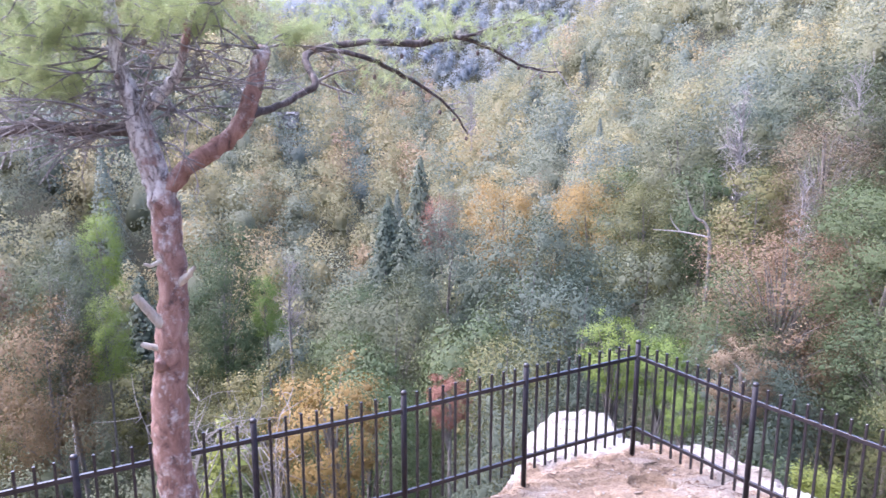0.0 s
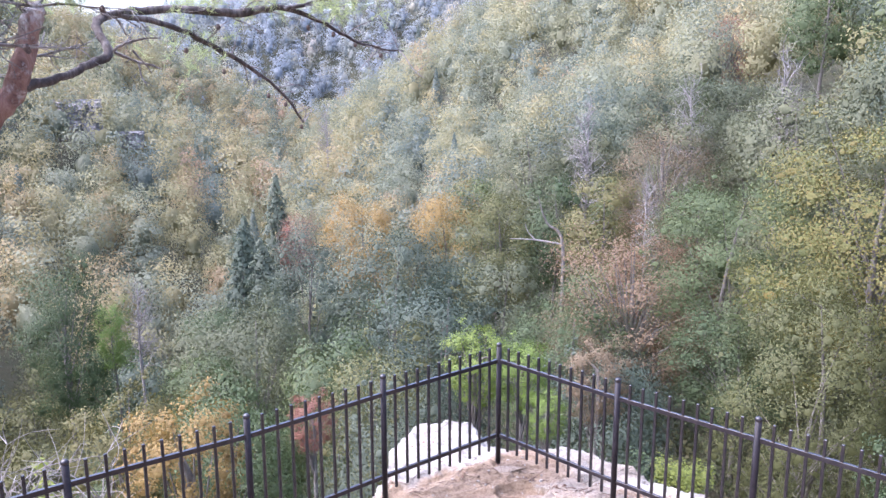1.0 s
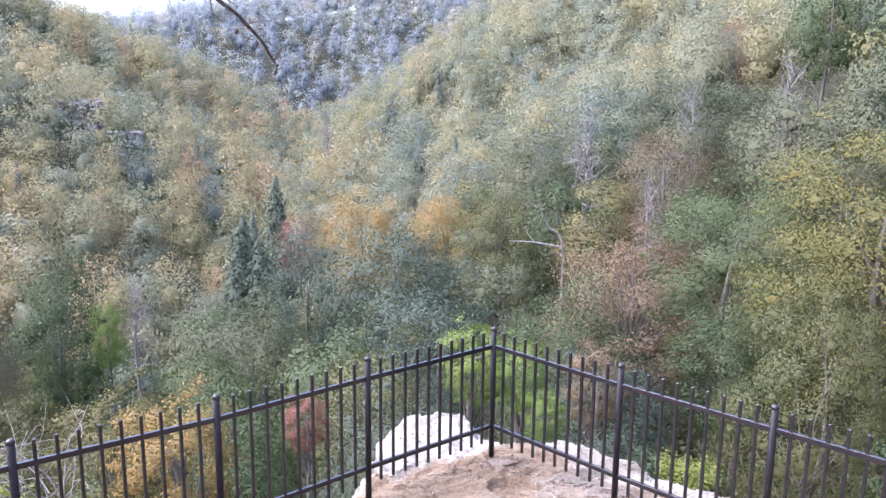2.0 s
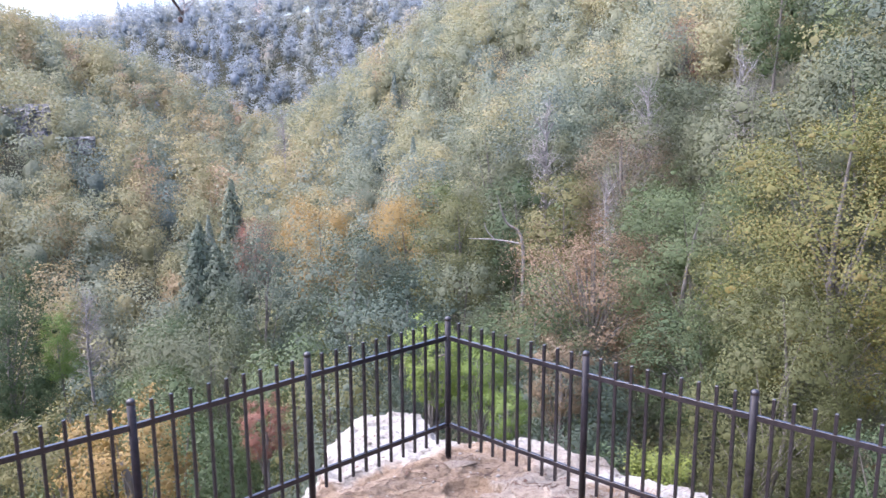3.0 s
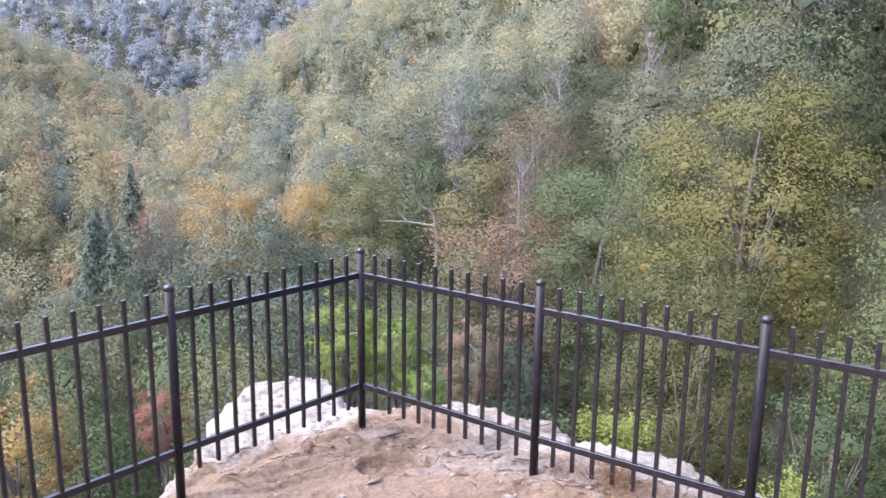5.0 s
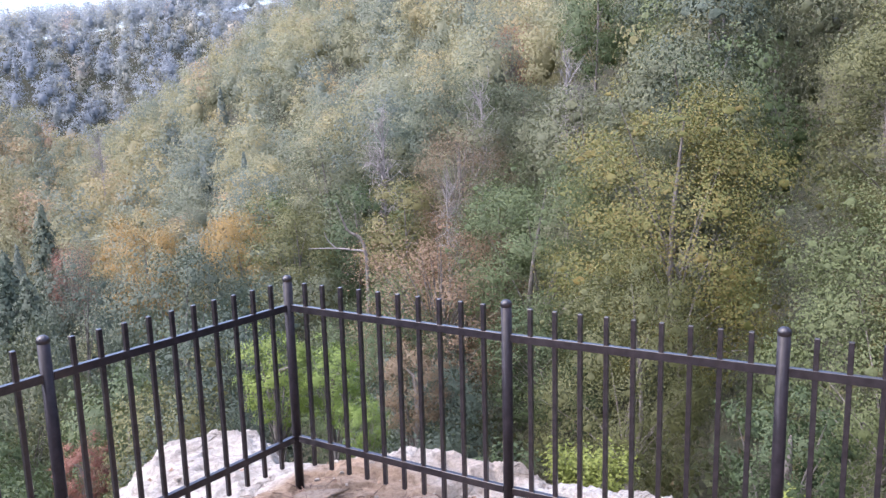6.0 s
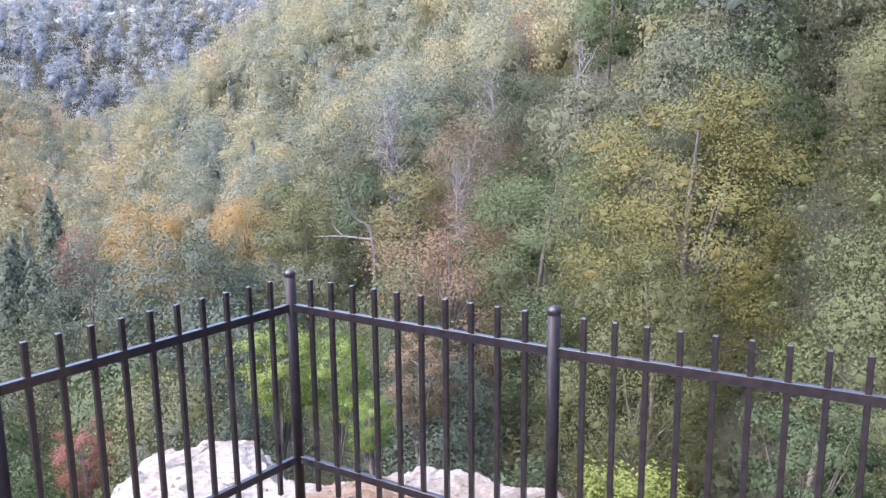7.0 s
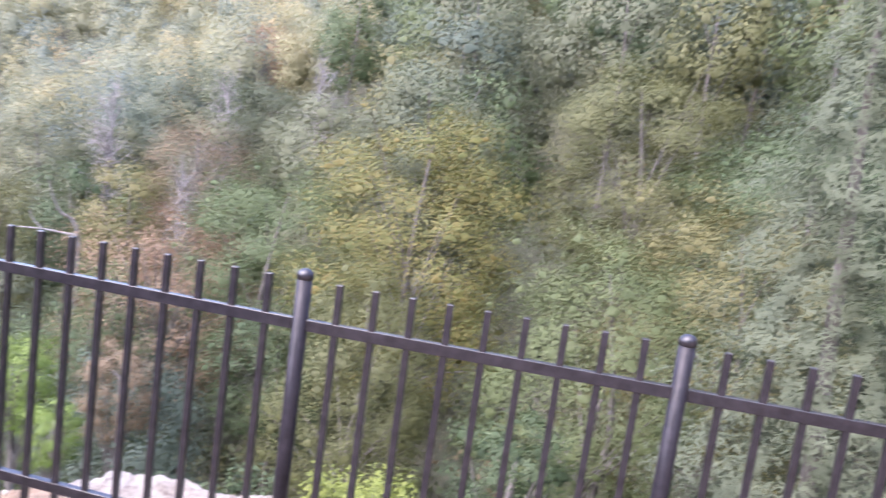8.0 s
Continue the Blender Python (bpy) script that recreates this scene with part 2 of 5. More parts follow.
def valley(x, y):
    """The wooded valley without the overlook: two flanks that meet in a bed, and a hill that closes it far off."""
    cosine = np.where(y > 130, 0.985, 0.905)
    d = (x - axis_x(y)) * cosine
    bed = np.where(y > 130, -38 + 0.094 * (np.minimum(y, 340) - 130), -38 - 0.05 * (130 - y))
    z = bed + (0.55 + 0.07 * smooth(150, 300, y)) * np.maximum(d - 4, 0) + 0.5 * np.maximum(-d - 4, 0)
    cap = 62
    z = np.where(z > cap - 8, cap - 8 * np.exp(-np.maximum(z - cap + 8, 0) / 8), z)
    # spurs and side hollows on both flanks
    z = z + smooth(120, 200, y) * (4.0 * np.sin(0.052 * y + 0.03 * d + 0.8) * smooth(8, 40, d) + 3.5 * np.sin(0.06 * y - 0.02 * d + 2.2) * smooth(8, 40, -d))
    # behind the flanks' crest the land drops before the far hill
    z = np.maximum(z - 1.1 * np.maximum(y - 338, 0), -40)
    crest = 38 + 0.19 * np.clip(x, -200, 260)
    hill = -44 + 0.78 * (y - 392) + 5 * np.sin(x * 0.06 + 0.4) + 3 * np.sin(x * 0.13 + 2)
    hill = np.where(hill > crest - 10, crest - 10 * np.exp(-np.maximum(hill - crest + 10, 0) / 10), hill)
    z = np.where(y > 345, np.maximum(z, hill), z)
    r = np.hypot(x, y)
    ahead = 1 - smooth(32, 52, np.degrees(np.arctan2(x, np.maximum(y, 0.1))))
    z = z - 9 * np.exp(-(r / 24) ** 2) * ahead
    return z + 2.2 * np.sin(x * 0.045 + 1.3) * np.cos(y * 0.037) + 1.2 * np.sin(x * 0.11 + y * 0.09)


def plateau(x, y):
    return 0.5 * np.maximum(3.6 - y, 0) * smooth(-14, -6, y)


def land(x, y):
    e = beyond_fence(x, y)
    k = smooth(0.2, 4.5, e)
    return np.minimum(plateau(x, y), 30) * (1 - k) + valley(x, y) * k - 0.9


def land_at(x, y):
    return float(land(np.array([float(x)]), np.array([float(y)]))[0])


def build_ground():
    radii = np.concatenate([np.linspace(0.5, 20, 40), np.geomspace(20.6, 700, 110), np.geomspace(740, 4200, 14)])
    na = 220
    ang = np.linspace(0, 2 * math.pi, na, endpoint=False)
    rr, aa = np.meshgrid(radii, ang, indexing="ij")
    x, y = rr * np.sin(aa) + 2, rr * np.cos(aa) + 5
    z = land(x, y)
    back = smooth(900, 2200, rr)
    z = z * (1 - back) + np.clip(z, -20, 60) * back
    verts = np.stack([x, y, z], -1).reshape(-1, 3)
    verts = np.vstack([verts, [[2, 5, float(land(np.array([2.0]), np.array([5.0]))[0])]]])
    i, k = np.meshgrid(np.arange(len(radii) - 1), np.arange(na), indexing="ij")
    k2 = (k + 1) % na
    f = np.stack([i * na + k, (i + 1) * na + k, (i + 1) * na + k2, i * na + k2], -1).reshape(-1, 4)
    me = array_mesh("ground", verts, f, True)
    bm = bmesh.new()
    bm.from_mesh(me)
    bm.verts.ensure_lookup_table()
    bm.faces.new([bm.verts[k] for k in range(na)])
    bm.normal_update()
    bm.to_mesh(me)
    bm.free()
    ob = part("ground", me, GROUND, None)
    tagged(ob, "steep wooded valley ground covered in dead leaves", "ground", kind="structure")


build_ground()

# ---------------------------------------------------------------- overlook rock
RIM = [(-7, 2.75), (-3, 4.45), (-1.5, 5.1), (0, 5.68), (0.7, 5.96), (1.3, 6.24), (1.68, 6.42), (1.88, 6.62), (1.97, 6.95), (2.03, 7.25), (2.16, 7.58), (2.3, 7.9), (2.44, 8.12), (2.7, 8.1), (2.98, 7.93),
       (2.94, 7.66), (2.97, 7.4), (3.3, 7.2), (3.66, 7.0), (3.88, 6.74), (4.0, 6.52), (4.1, 6.2), (4.3, 5.85), (4.66, 5.25), (5.05, 4.4), (5.45, 3.2), (6.1, 0), (6.8, -4), (-8, -4)]


def rim_distance(x, y):
    """Signed distance to the rock's rim: below zero inside."""
    px, py = np.asarray(x), np.asarray(y)
    best = np.full(px.shape, 1e9)
    inside = np.zeros(px.shape, bool)
    n = len(RIM)
    for i in range(n):
        ax, ay = RIM[i]
        bx, by = RIM[(i + 1) % n]
        t = np.clip(((px - ax) * (bx - ax) + (py - ay) * (by - ay)) / ((bx - ax) ** 2 + (by - ay) ** 2), 0, 1)
        best = np.minimum(best, np.hypot(px - ax - t * (bx - ax), py - ay - t * (by - ay)))
        cross = ((ay > py) != (by > py)) & (px < (bx - ax) * (py - ay) / (by - ay + 1e-12) + ax)
        inside ^= cross
    return np.where(inside, -best, best)


def fbm(x, y, scale, seed, octaves=4):
    """Value noise on arrays."""
    total, amp = np.zeros_like(x), 1.0
    for o in range(octaves):
        f = scale * 2 ** o
        xs, ys = x * f + seed * 17.3 + o * 5.1, y * f + seed * 9.7 - o * 3.3
        xi, yi = np.floor(xs), np.floor(ys)
        u, v = xs - xi, ys - yi
        u, v = u * u * (3 - 2 * u), v * v * (3 - 2 * v)

        def h(a, b):
            s = np.sin(a * 127.1 + b * 311.7 + seed * 7.7) * 43758.5453
            return s - np.floor(s)

        total += amp * ((h(xi, yi) * (1 - u) + h(xi + 1, yi) * u) * (1 - v) + (h(xi, yi + 1) * (1 - u) + h(xi + 1, yi + 1) * u) * v - 0.5)
        amp *= 0.5
    return total


def terrace(v, step, sharp=0.8):
    """Rounds heights into steps with steep risers."""
    q = v / step
    return step * (np.floor(q) + smooth(sharp, 1.0, q - np.floor(q)))


def hollows(x, y):
    """Worn hollows in the trodden top: below one inside."""
    a = np.hypot(((x - 2.83) * 0.9 + (y - 6.17) * 0.43) / 0.21, (-(x - 2.83) * 0.43 + (y - 6.17) * 0.9) / 0.19) + fbm(x, y, 3.4, 8, 4) * 0.75
    b = np.hypot((x - 3.06) / 0.15, (y - 6.5) / 0.085) + fbm(x, y, 5.0, 14, 3) * 0.7
    c = np.hypot((x - 2.35) / 0.16, (y - 6.25) / 0.05) + fbm(x, y, 5.0, 17, 3) * 0.9
    return a, b, c


def rock_top(x, y):
    out = beyond_fence(x, y)
    west = smooth(3.6, 3.2, x) * np.maximum(smooth(6.95, 7.3, y), smooth(2.9, 2.5, x))
    z = plateau(x, y) - 0.135 * np.clip(out - 0.05, 0, 3) * west - 0.04 * smooth(0.1, 0.9, out) * (1 - west)
    # the western block stands a little proud of a joint along the fence
    z = z - 0.05 * west * smooth(0.28, 0.16, out) * smooth(0.02, 0.12, out)
    # a lower bench along the eastern rim
    z = z - 0.09 * smooth(0.22, 0.27, out + fbm(x, y, 3.0, 12, 3) * 0.16) * smooth(6.42, 6.34, y + fbm(x, y, 4.0, 19, 3) * 0.12) * smooth(3.3, 3.6, x)
    # thin bedding that weathers into flakes, drawn out along the ledge
    a, b = x * 0.45 + y * 0.9, x * 0.9 - y * 0.45
    bed = fbm(a * 1.0, b * 0.6, 1.1, 3, 5) * 0.13 + a * 0.03
    z = z + terrace(bed, 0.024, 0.9) - a * 0.03
    z = z + terrace(fbm(a, b * 0.7, 2.6, 21, 4) * 0.05, 0.014, 0.88) + fbm(x, y, 12, 5, 4) * 0.010
    rough = smooth(0.05, 0.4, out) * (0.55 + 0.35 * west)
    z = z + rough * (terrace(fbm(a, b * 0.8, 2.2, 31, 4) * 0.10, 0.034, 0.86) + fbm(x, y, 7, 33, 4) * 0.022)
    h1, h2, h3 = hollows(x, y)
    z = z - 0.075 * smooth(1.0, 0.92, h1) + 0.014 * smooth(1.3, 1.03, h1) - 0.03 * smooth(1.0, 0.85, h2) - 0.018 * smooth(1.0, 0.8, h3)
    return z


def build_rock():
    xs = np.concatenate([np.linspace(-7, -0.6, 60), np.arange(-0.5, 1.0, 0.04), np.arange(1.0, 4.8, 0.018), np.arange(4.8, 5.4, 0.035), np.linspace(5.45, 7.2, 25)])
    ys = np.concatenate([np.linspace(-4, 3.9, 60), np.arange(4.0, 4.9, 0.035), np.arange(4.9, 9.3, 0.018), np.arange(9.3, 9.9, 0.035)])
    x, y = np.meshgrid(xs, ys, indexing="ij")
    e = rim_distance(x, y) + fbm(x, y, 1.9, 2, 5) * 0.17
    z = rock_top(x, y)
    e = e + 0.05 * terrace(fbm(x, y, 3.2, 51, 3), 0.3, 0.8)
    fall = np.maximum(e, 0)
    ledge = np.floor(fall * 8) / 8 + smooth(0.75, 1.0, fall * 8 - np.floor(fall * 8)) / 8
    z = z - np.minimum(ledge * 8 + 0.10 * smooth(-0.03, 0.02, e) + 0.035 * smooth(-0.13, -0.11, e), 14)
    nx, ny = x.shape
    verts = np.stack([x, y, z], -1).reshape(-1, 3)
    i, k = np.meshgrid(np.arange(nx - 1), np.arange(ny - 1), indexing="ij")
    f = np.stack([i * ny + k, (i + 1) * ny + k, (i + 1) * ny + k + 1, i * ny + k + 1], -1).reshape(-1, 4)
    keep = e.reshape(-1)[f].min(1) < 0.75
    me = array_mesh("overlook_rock", verts, f[keep], True)
    soil = smooth(0.24, 0.06, beyond_fence(x, y) - 0.30 * smooth(2.9, 3.5, x) - 0.22 * smooth(2.1, 1.85, x) + fbm(x, y, 2.5, 6, 5) * 0.35)
    plates = smooth(0.10, 0.26, fbm(x * 0.45 + y * 0.9, (x * 0.9 - y * 0.45) * 0.7, 1.7, 41, 5))
    soil = np.maximum(soil * (1 - 0.4 * plates), 0.45 * smooth(0.22, 0.45, fbm(x, y, 2.8, 9, 5)))
    for h in hollows(x, y):
        soil = np.maximum(soil, 1.25 * smooth(1.05, 0.85, h))
    at = me.attributes.new("soil", "FLOAT", "POINT")
    at.data.foreach_set("value", soil.reshape(-1).astype(np.float32))
    ob = part("overlook_rock", me, ROCK, None)
    tagged(ob, "pale weathered sandstone ledge with a sandy worn top", "rock", kind="structure")


build_rock()

# ---------------------------------------------------------------- fence
POSTS_LEFT = [(2.9, 6.8), (1.748, 6.332), (0.678, 5.859), (-0.418, 5.476), (-1.50, 5.05), (-2.58, 4.62), (-3.66, 4.19)]
POSTS_RIGHT = [(2.9, 6.8), (3.466, 5.711), (4.011, 4.764), (4.55, 3.82), (5.09, 2.88), (5.63, 1.94)]
TOP = 1.07


def box(bm, cx, cy, cz, sx, sy, sz, bevel=0.0):
    r = bmesh.ops.create_cube(bm, size=1.0, matrix=Matrix.Translation((cx, cy, cz)) @ Matrix.Diagonal((sx, sy, sz, 1)))
    if bevel:
        bmesh.ops.bevel(bm, geom=list({e for v in r["verts"] for e in v.link_edges}), offset=bevel, segments=1, affect="EDGES")


def build_fence():
    fence = new("fence")
    tagged(fence, "black painted steel picket fence with round capped posts on rock", "fence")
    # shared meshes
    bm = bmesh.new()
    bmesh.ops.create_cone(bm, cap_ends=True, segments=16, radius1=0.0235, radius2=0.0235, depth=1.0)
    bmesh.ops.translate(bm, vec=(0, 0, 0.5), verts=bm.verts)
    for f in bm.faces:
        f.smooth = len(f.verts) == 4
    post_mesh = bpy.data.meshes.new("post")
    bm.to_mesh(post_mesh)
    bm.free()
    post_mesh.materials.append(POST_PAINT)
    bm = bmesh.new()
    bmesh.ops.create_uvsphere(bm, u_segments=16, v_segments=8, radius=0.0262)
    for v in bm.verts:
        v.co.z = v.co.z * 0.85 if v.co.z > 0 else max(v.co.z, -0.012)
    for f in bm.faces:
        f.smooth = True
    cap_mesh = bpy.data.meshes.new("post_cap")
    bm.to_mesh(cap_mesh)
    bm.free()
    cap_mesh.materials.append(PAINT)
    bm = bmesh.new()
    box(bm, 0, 0, 0.5, 0.0195, 0.0195, 1.0, 0.002)
    picket_mesh = bpy.data.meshes.new("picket")
    bm.to_mesh(picket_mesh)
    bm.free()
    picket_mesh.materials.append(PAINT)

    def post(x, y):
        z = float(rock_top(np.array([x]), np.array([y]))[0]) - 0.05
        o = part("post", post_mesh, None, fence)
        o.location, o.scale = (x, y, z), (1, 1, TOP - 0.02 - z)
        c = new("post_cap", cap_mesh)
        c.parent = o
        c.location, c.scale = (0, 0, 1.0), (1, 1, 1 / (TOP - 0.02 - z))

    def panel(a, b, count):
        a, b = Vector((*a, 0)), Vector((*b, 0))
        d = b - a
        turn = math.atan2(d.y, d.x)
        for z, h in ((0.905, 0.034), (0.205, 0.034)):
            bm = bmesh.new()
            box(bm, 0, 0, 0, d.length - 0.044, 0.0235, h, 0.0012)
            o = part("rail", bm, PAINT, fence)
            o.location, o.rotation_euler = (*((a + b) / 2).xy, z), (0, 0, turn)
        for k in range(count):
            q = a + d * ((k + 1) / (count + 1))
            o = part("picket", picket_mesh, None, fence)
            o.location, o.rotation_euler, o.scale = (q.x, q.y, 0.075), (0, 0, turn), (1, 1, 0.965)

    for x, y in POSTS_LEFT:
        post(x, y)
    for x, y in POSTS_RIGHT[1:]:
        post(x, y)
    for row in (POSTS_LEFT, POSTS_RIGHT):
        for i in range(len(row) - 1):
            panel(row[i], row[i + 1], 10 if i == 0 else 9)


build_fence()


# ---------------------------------------------------------------- woodland
def leaf_shapes(centres, normals, length, width, rng):
    """Folded leaf shapes at the centres."""
    n = len(centres)
    nrm = normals / (np.linalg.norm(normals, axis=1, keepdims=True) + 1e-9)
    a = np.cross(nrm, rng.normal(size=(n, 3)))
    a /= np.linalg.norm(a, axis=1, keepdims=True) + 1e-9
    b = np.cross(nrm, a)
    s = rng.uniform(0.7, 1.3, (n, 1))
    la, wb = a * length * 0.5 * s, b * width * 0.5 * s
    fold = nrm * width * 0.15 * s
    v = np.stack([centres + la, centres - la * 0.7 + wb - fold, centres - la * 0.7 - wb - fold], 1)
    return v.reshape(-1, 3)


def crown_points(rng, lobes, leaves, radius, z0, z1, lobe, flat=0.85, puff=0.6, fuzz=0.2):
    """Leaves over many flattened clumps that fill a rounded crown between z0 and z1: places, ways up, clumps."""
    h = z1 - z0
    lob = []
    for k in range(lobes):
        t = (k + 0.5) / lobes
        zz = 1 - 1.9 * t
        w = 2.39996 * k + rng.uniform(-0.6, 0.6)
        ring = math.sqrt(max(0.0, 1 - zz * zz)) ** 0.8
        reach = rng.uniform(0.45, 1.0) ** 0.5 * (1 + 0.14 * math.sin(3 * w + lobes))
        lob.append((radius * ring * reach * math.cos(w), radius * ring * reach * math.sin(w),
                    z0 + h * (0.48 + 0.5 * zz * reach + rng.uniform(-0.06, 0.06)), lobe * rng.uniform(0.55, 1.35)))
    lob = np.array(lob)
    weights = lob[:, 3] ** 2.0
    lo = lob[rng.choice(len(lob), leaves, p=weights / weights.sum())]
    d = rng.normal(size=(leaves, 3))
    d[:, 2] = np.where(rng.rand(leaves) < 0.8, np.abs(d[:, 2]), d[:, 2])
    d /= np.linalg.norm(d, axis=1, keepdims=True)
    rad = lo[:, 3] * rng.uniform(0.3, 1.2, leaves) ** 0.7
    c = lo[:, :3] + d * rad[:, None] * [1, 1, flat] + rng.normal(0, lobe * fuzz, (leaves, 3))
    n = crown_normals(c, d, radius, z0, h, puff)
    return c, n, lob


def crown_normals(c, d, radius, z0, h, puff):
    whole = (c - np.array([0, 0, z0 + 0.4 * h])) / np.array([radius, radius, h * 0.55])
    n = d * puff + whole * 0.9 + np.array([0, 0, 0.1])
    return n / np.linalg.norm(n, axis=1, keepdims=True)


def ball(fine):
    bm = bmesh.new()
    bmesh.ops.create_icosphere(bm, subdivisions=fine, radius=1)
    v = np.array([p.co[:] for p in bm.verts])
    f = np.array([[p.index for p in q.verts] for q in bm.faces], np.int32)
    bm.free()
    return v, f


BALL_V, BALL_F = ball(1)
FINE_V, FINE_F = ball(2)


def crown_heart(centre, reach, rng, fine=True):
    """The closed dense inside of a crown, uneven: vertices, faces, normals."""
    d, f = (FINE_V, FINE_F) if fine else (BALL_V, BALL_F)
    d = d @ np.linalg.qr(rng.normal(size=(3, 3)))[0]
    return centre + d * reach * rng.uniform(0.6, 1.15, (len(d), 1)), f, d


def crown_masses(lob, swell, rng, radius, z0, h, fine=True, flat=0.85, puff=0.3):
    """The dense leafy mass inside each clump: vertices, faces, normals."""
    bv, bf = (FINE_V, FINE_F) if fine else (BALL_V, BALL_F)
    vs, fs, ns = [], [], []
    for k, l in enumerate(lob):
        d = bv @ np.linalg.qr(rng.normal(size=(3, 3)))[0]
        v = np.array(l[:3]) + d * l[3] * swell * rng.uniform(0.72, 1.14, (len(d), 1)) * [1, 1, flat]
        vs.append(v)
        fs.append(bf + k * len(bv))
        ns.append(crown_normals(v, d, radius, z0, h, puff))
    return np.vstack(vs), np.vstack(fs), np.vstack(ns)


def leaf_faces(n, k=3):
    return np.arange(n * k, dtype=np.int32).reshape(-1, k)


def broadleaf(messy, seed, height, radius, base, lobes, leaves, size, lobe, sides=6, limbs=14, swell=0.5, fine=False, fuzz=0.24):
    """Meshes of trunk with limbs, and of crown."""
    rng = np.random.RandomState(seed)
    c, n, lob = crown_points(rng, lobes, leaves, radius, base, height, lobe, fuzz=fuzz)
    hang = rng.normal(0, messy, n.shape)
    v, f, vn = leaf_shapes(c, n * [1, 1, 0.6] + hang, size, size * 0.9, rng), leaf_faces(leaves), np.repeat(n + 0.3 * hang, 3, 0)
    if swell:
        bv, bf, bn = crown_masses(lob, swell, rng, radius, base, height - base, fine)
        v, f, vn = np.vstack([v, bv]), np.vstack([f, bf + len(v)]), np.vstack([vn, bn])
    crown = array_mesh("crown", v, f, True, vn)
    lines = [fine_line([(0, 0, -7), (rng.normal(0, .1), rng.normal(0, .1), base * 0.6), (rng.normal(0, .3), rng.normal(0, .3), base + (height - base) * 0.4), (rng.normal(0, .4), rng.normal(0, .4), height * 0.9)],
                       [0.26, 0.20, 0.13, 0.03], 3)]
    for k in rng.permutation(len(lob))[:limbs]:
        l = lob[k]
        z = base * 0.7 + (l[2] - base * 0.7) * rng.uniform(0.25, 0.6)
        lines.append(fine_line([(0, 0, z), (l[0] * 0.45, l[1] * 0.45, z + (l[2] - z) * 0.5 + 0.3), (l[0] * 0.9, l[1] * 0.9, l[2])], [0.06, 0.035, 0.008], 3))
    return tubes_mesh("trunk", lines, sides), crown


def conifer(seed, height, radius, leaves, size, sides=6, broad=0.8, masses_on=True):
    rng = np.random.RandomState(seed)
    t = rng.rand(leaves) ** 0.62
    z = height * (0.12 + 0.88 * (1 - t))
    layer = np.sin(z * 2 * math.pi / 1.1 + rng.normal(0, .4, leaves)) * 0.5 + 0.5
    w = rng.rand(leaves) * 2 * math.pi
    arm = 0.72 + 0.28 * np.cos(w * 5 + np.floor(z / 1.1) * 2.1)
    r = radius * (t ** 0.62 * 0.97 + 0.03) * (0.66 + 0.34 * layer) * arm * rng.uniform(0.5, 1.0, leaves) ** 0.5
    c = np.stack([r * np.cos(w), r * np.sin(w), z - r * 0.28], 1)
    n = np.stack([np.cos(w) * 0.6, np.sin(w) * 0.6, np.full(leaves, 0.8)], 1) + rng.normal(size=(leaves, 3)) * 0.12
    n /= np.linalg.norm(n, axis=1, keepdims=True)
    v, f, vn = leaf_shapes(c, n * [1, 1, 0.4] + rng.normal(0, 0.18, n.shape), size * 1.3, size * broad, rng), leaf_faces(leaves), np.repeat(n, 3, 0)
    masses = []
    for k in range(46):
        q, a = (k + 0.5) / 46, 2.4 * k
        rr = radius * (q ** 0.62) * 0.5
        masses.append((rr * math.cos(a), rr * math.sin(a), height * (0.12 + 0.86 * (1 - q)) - rr * 0.3, 0.2 + rr * 0.5))
    if masses_on:
        bv, bf, bn = crown_masses(masses, 0.6, rng, radius, height * 0.1, height * 0.9, False, 0.6)
        v, f, vn = np.vstack([v, bv]), np.vstack([f, bf + len(v)]), np.vstack([vn, bn])
    crown = array_mesh("crown", v, f, True, vn)
    lines = [fine_line([(0, 0, -9), (0.05, 0, height * 0.5), (0, 0, height)], [0.24, 0.15, 0.02], 4)]
    return tubes_mesh("trunk", lines, sides), crown


def bare_twigs(seed, height, radius, count=60):
    """A leafless crown of limbs and twigs."""
    rng = np.random.RandomState(seed)
    lines = [fine_line([(0, 0, -1.5), (0.2, 0.1, height * 0.5), (0.1, -0.2, height)], [0.22, 0.15, 0.02], 4)]
    for k in range(count):
        z = height * rng.uniform(0.3, 0.95)
        w = rng.rand() * 2 * math.pi
        reach = radius * rng.uniform(0.5, 1.0) * (1.2 - z / height)
        mid = np.array([math.cos(w) * reach * 0.5, math.sin(w) * reach * 0.5, z + rng.uniform(0.2, 1.0)])
        end = np.array([math.cos(w + 0.2) * reach, math.sin(w + 0.2) * reach, z + rng.uniform(0.2, 2.0)])
        lines.append(fine_line([(0, 0, z), mid, end], [0.06, 0.035, 0.008], 2))
        for q in range(3):
            s = mid + (end - mid) * rng.uniform(0, 0.9)
            lines.append(fine_line([s, s + rng.normal(0, 0.5, 3) + [0, 0, 0.2], s + rng.normal(0, 0.9, 3) + [0, 0, 0.4]], [0.025, 0.016, 0.005], 1))
    return tubes_mesh("trunk", lines, 5)


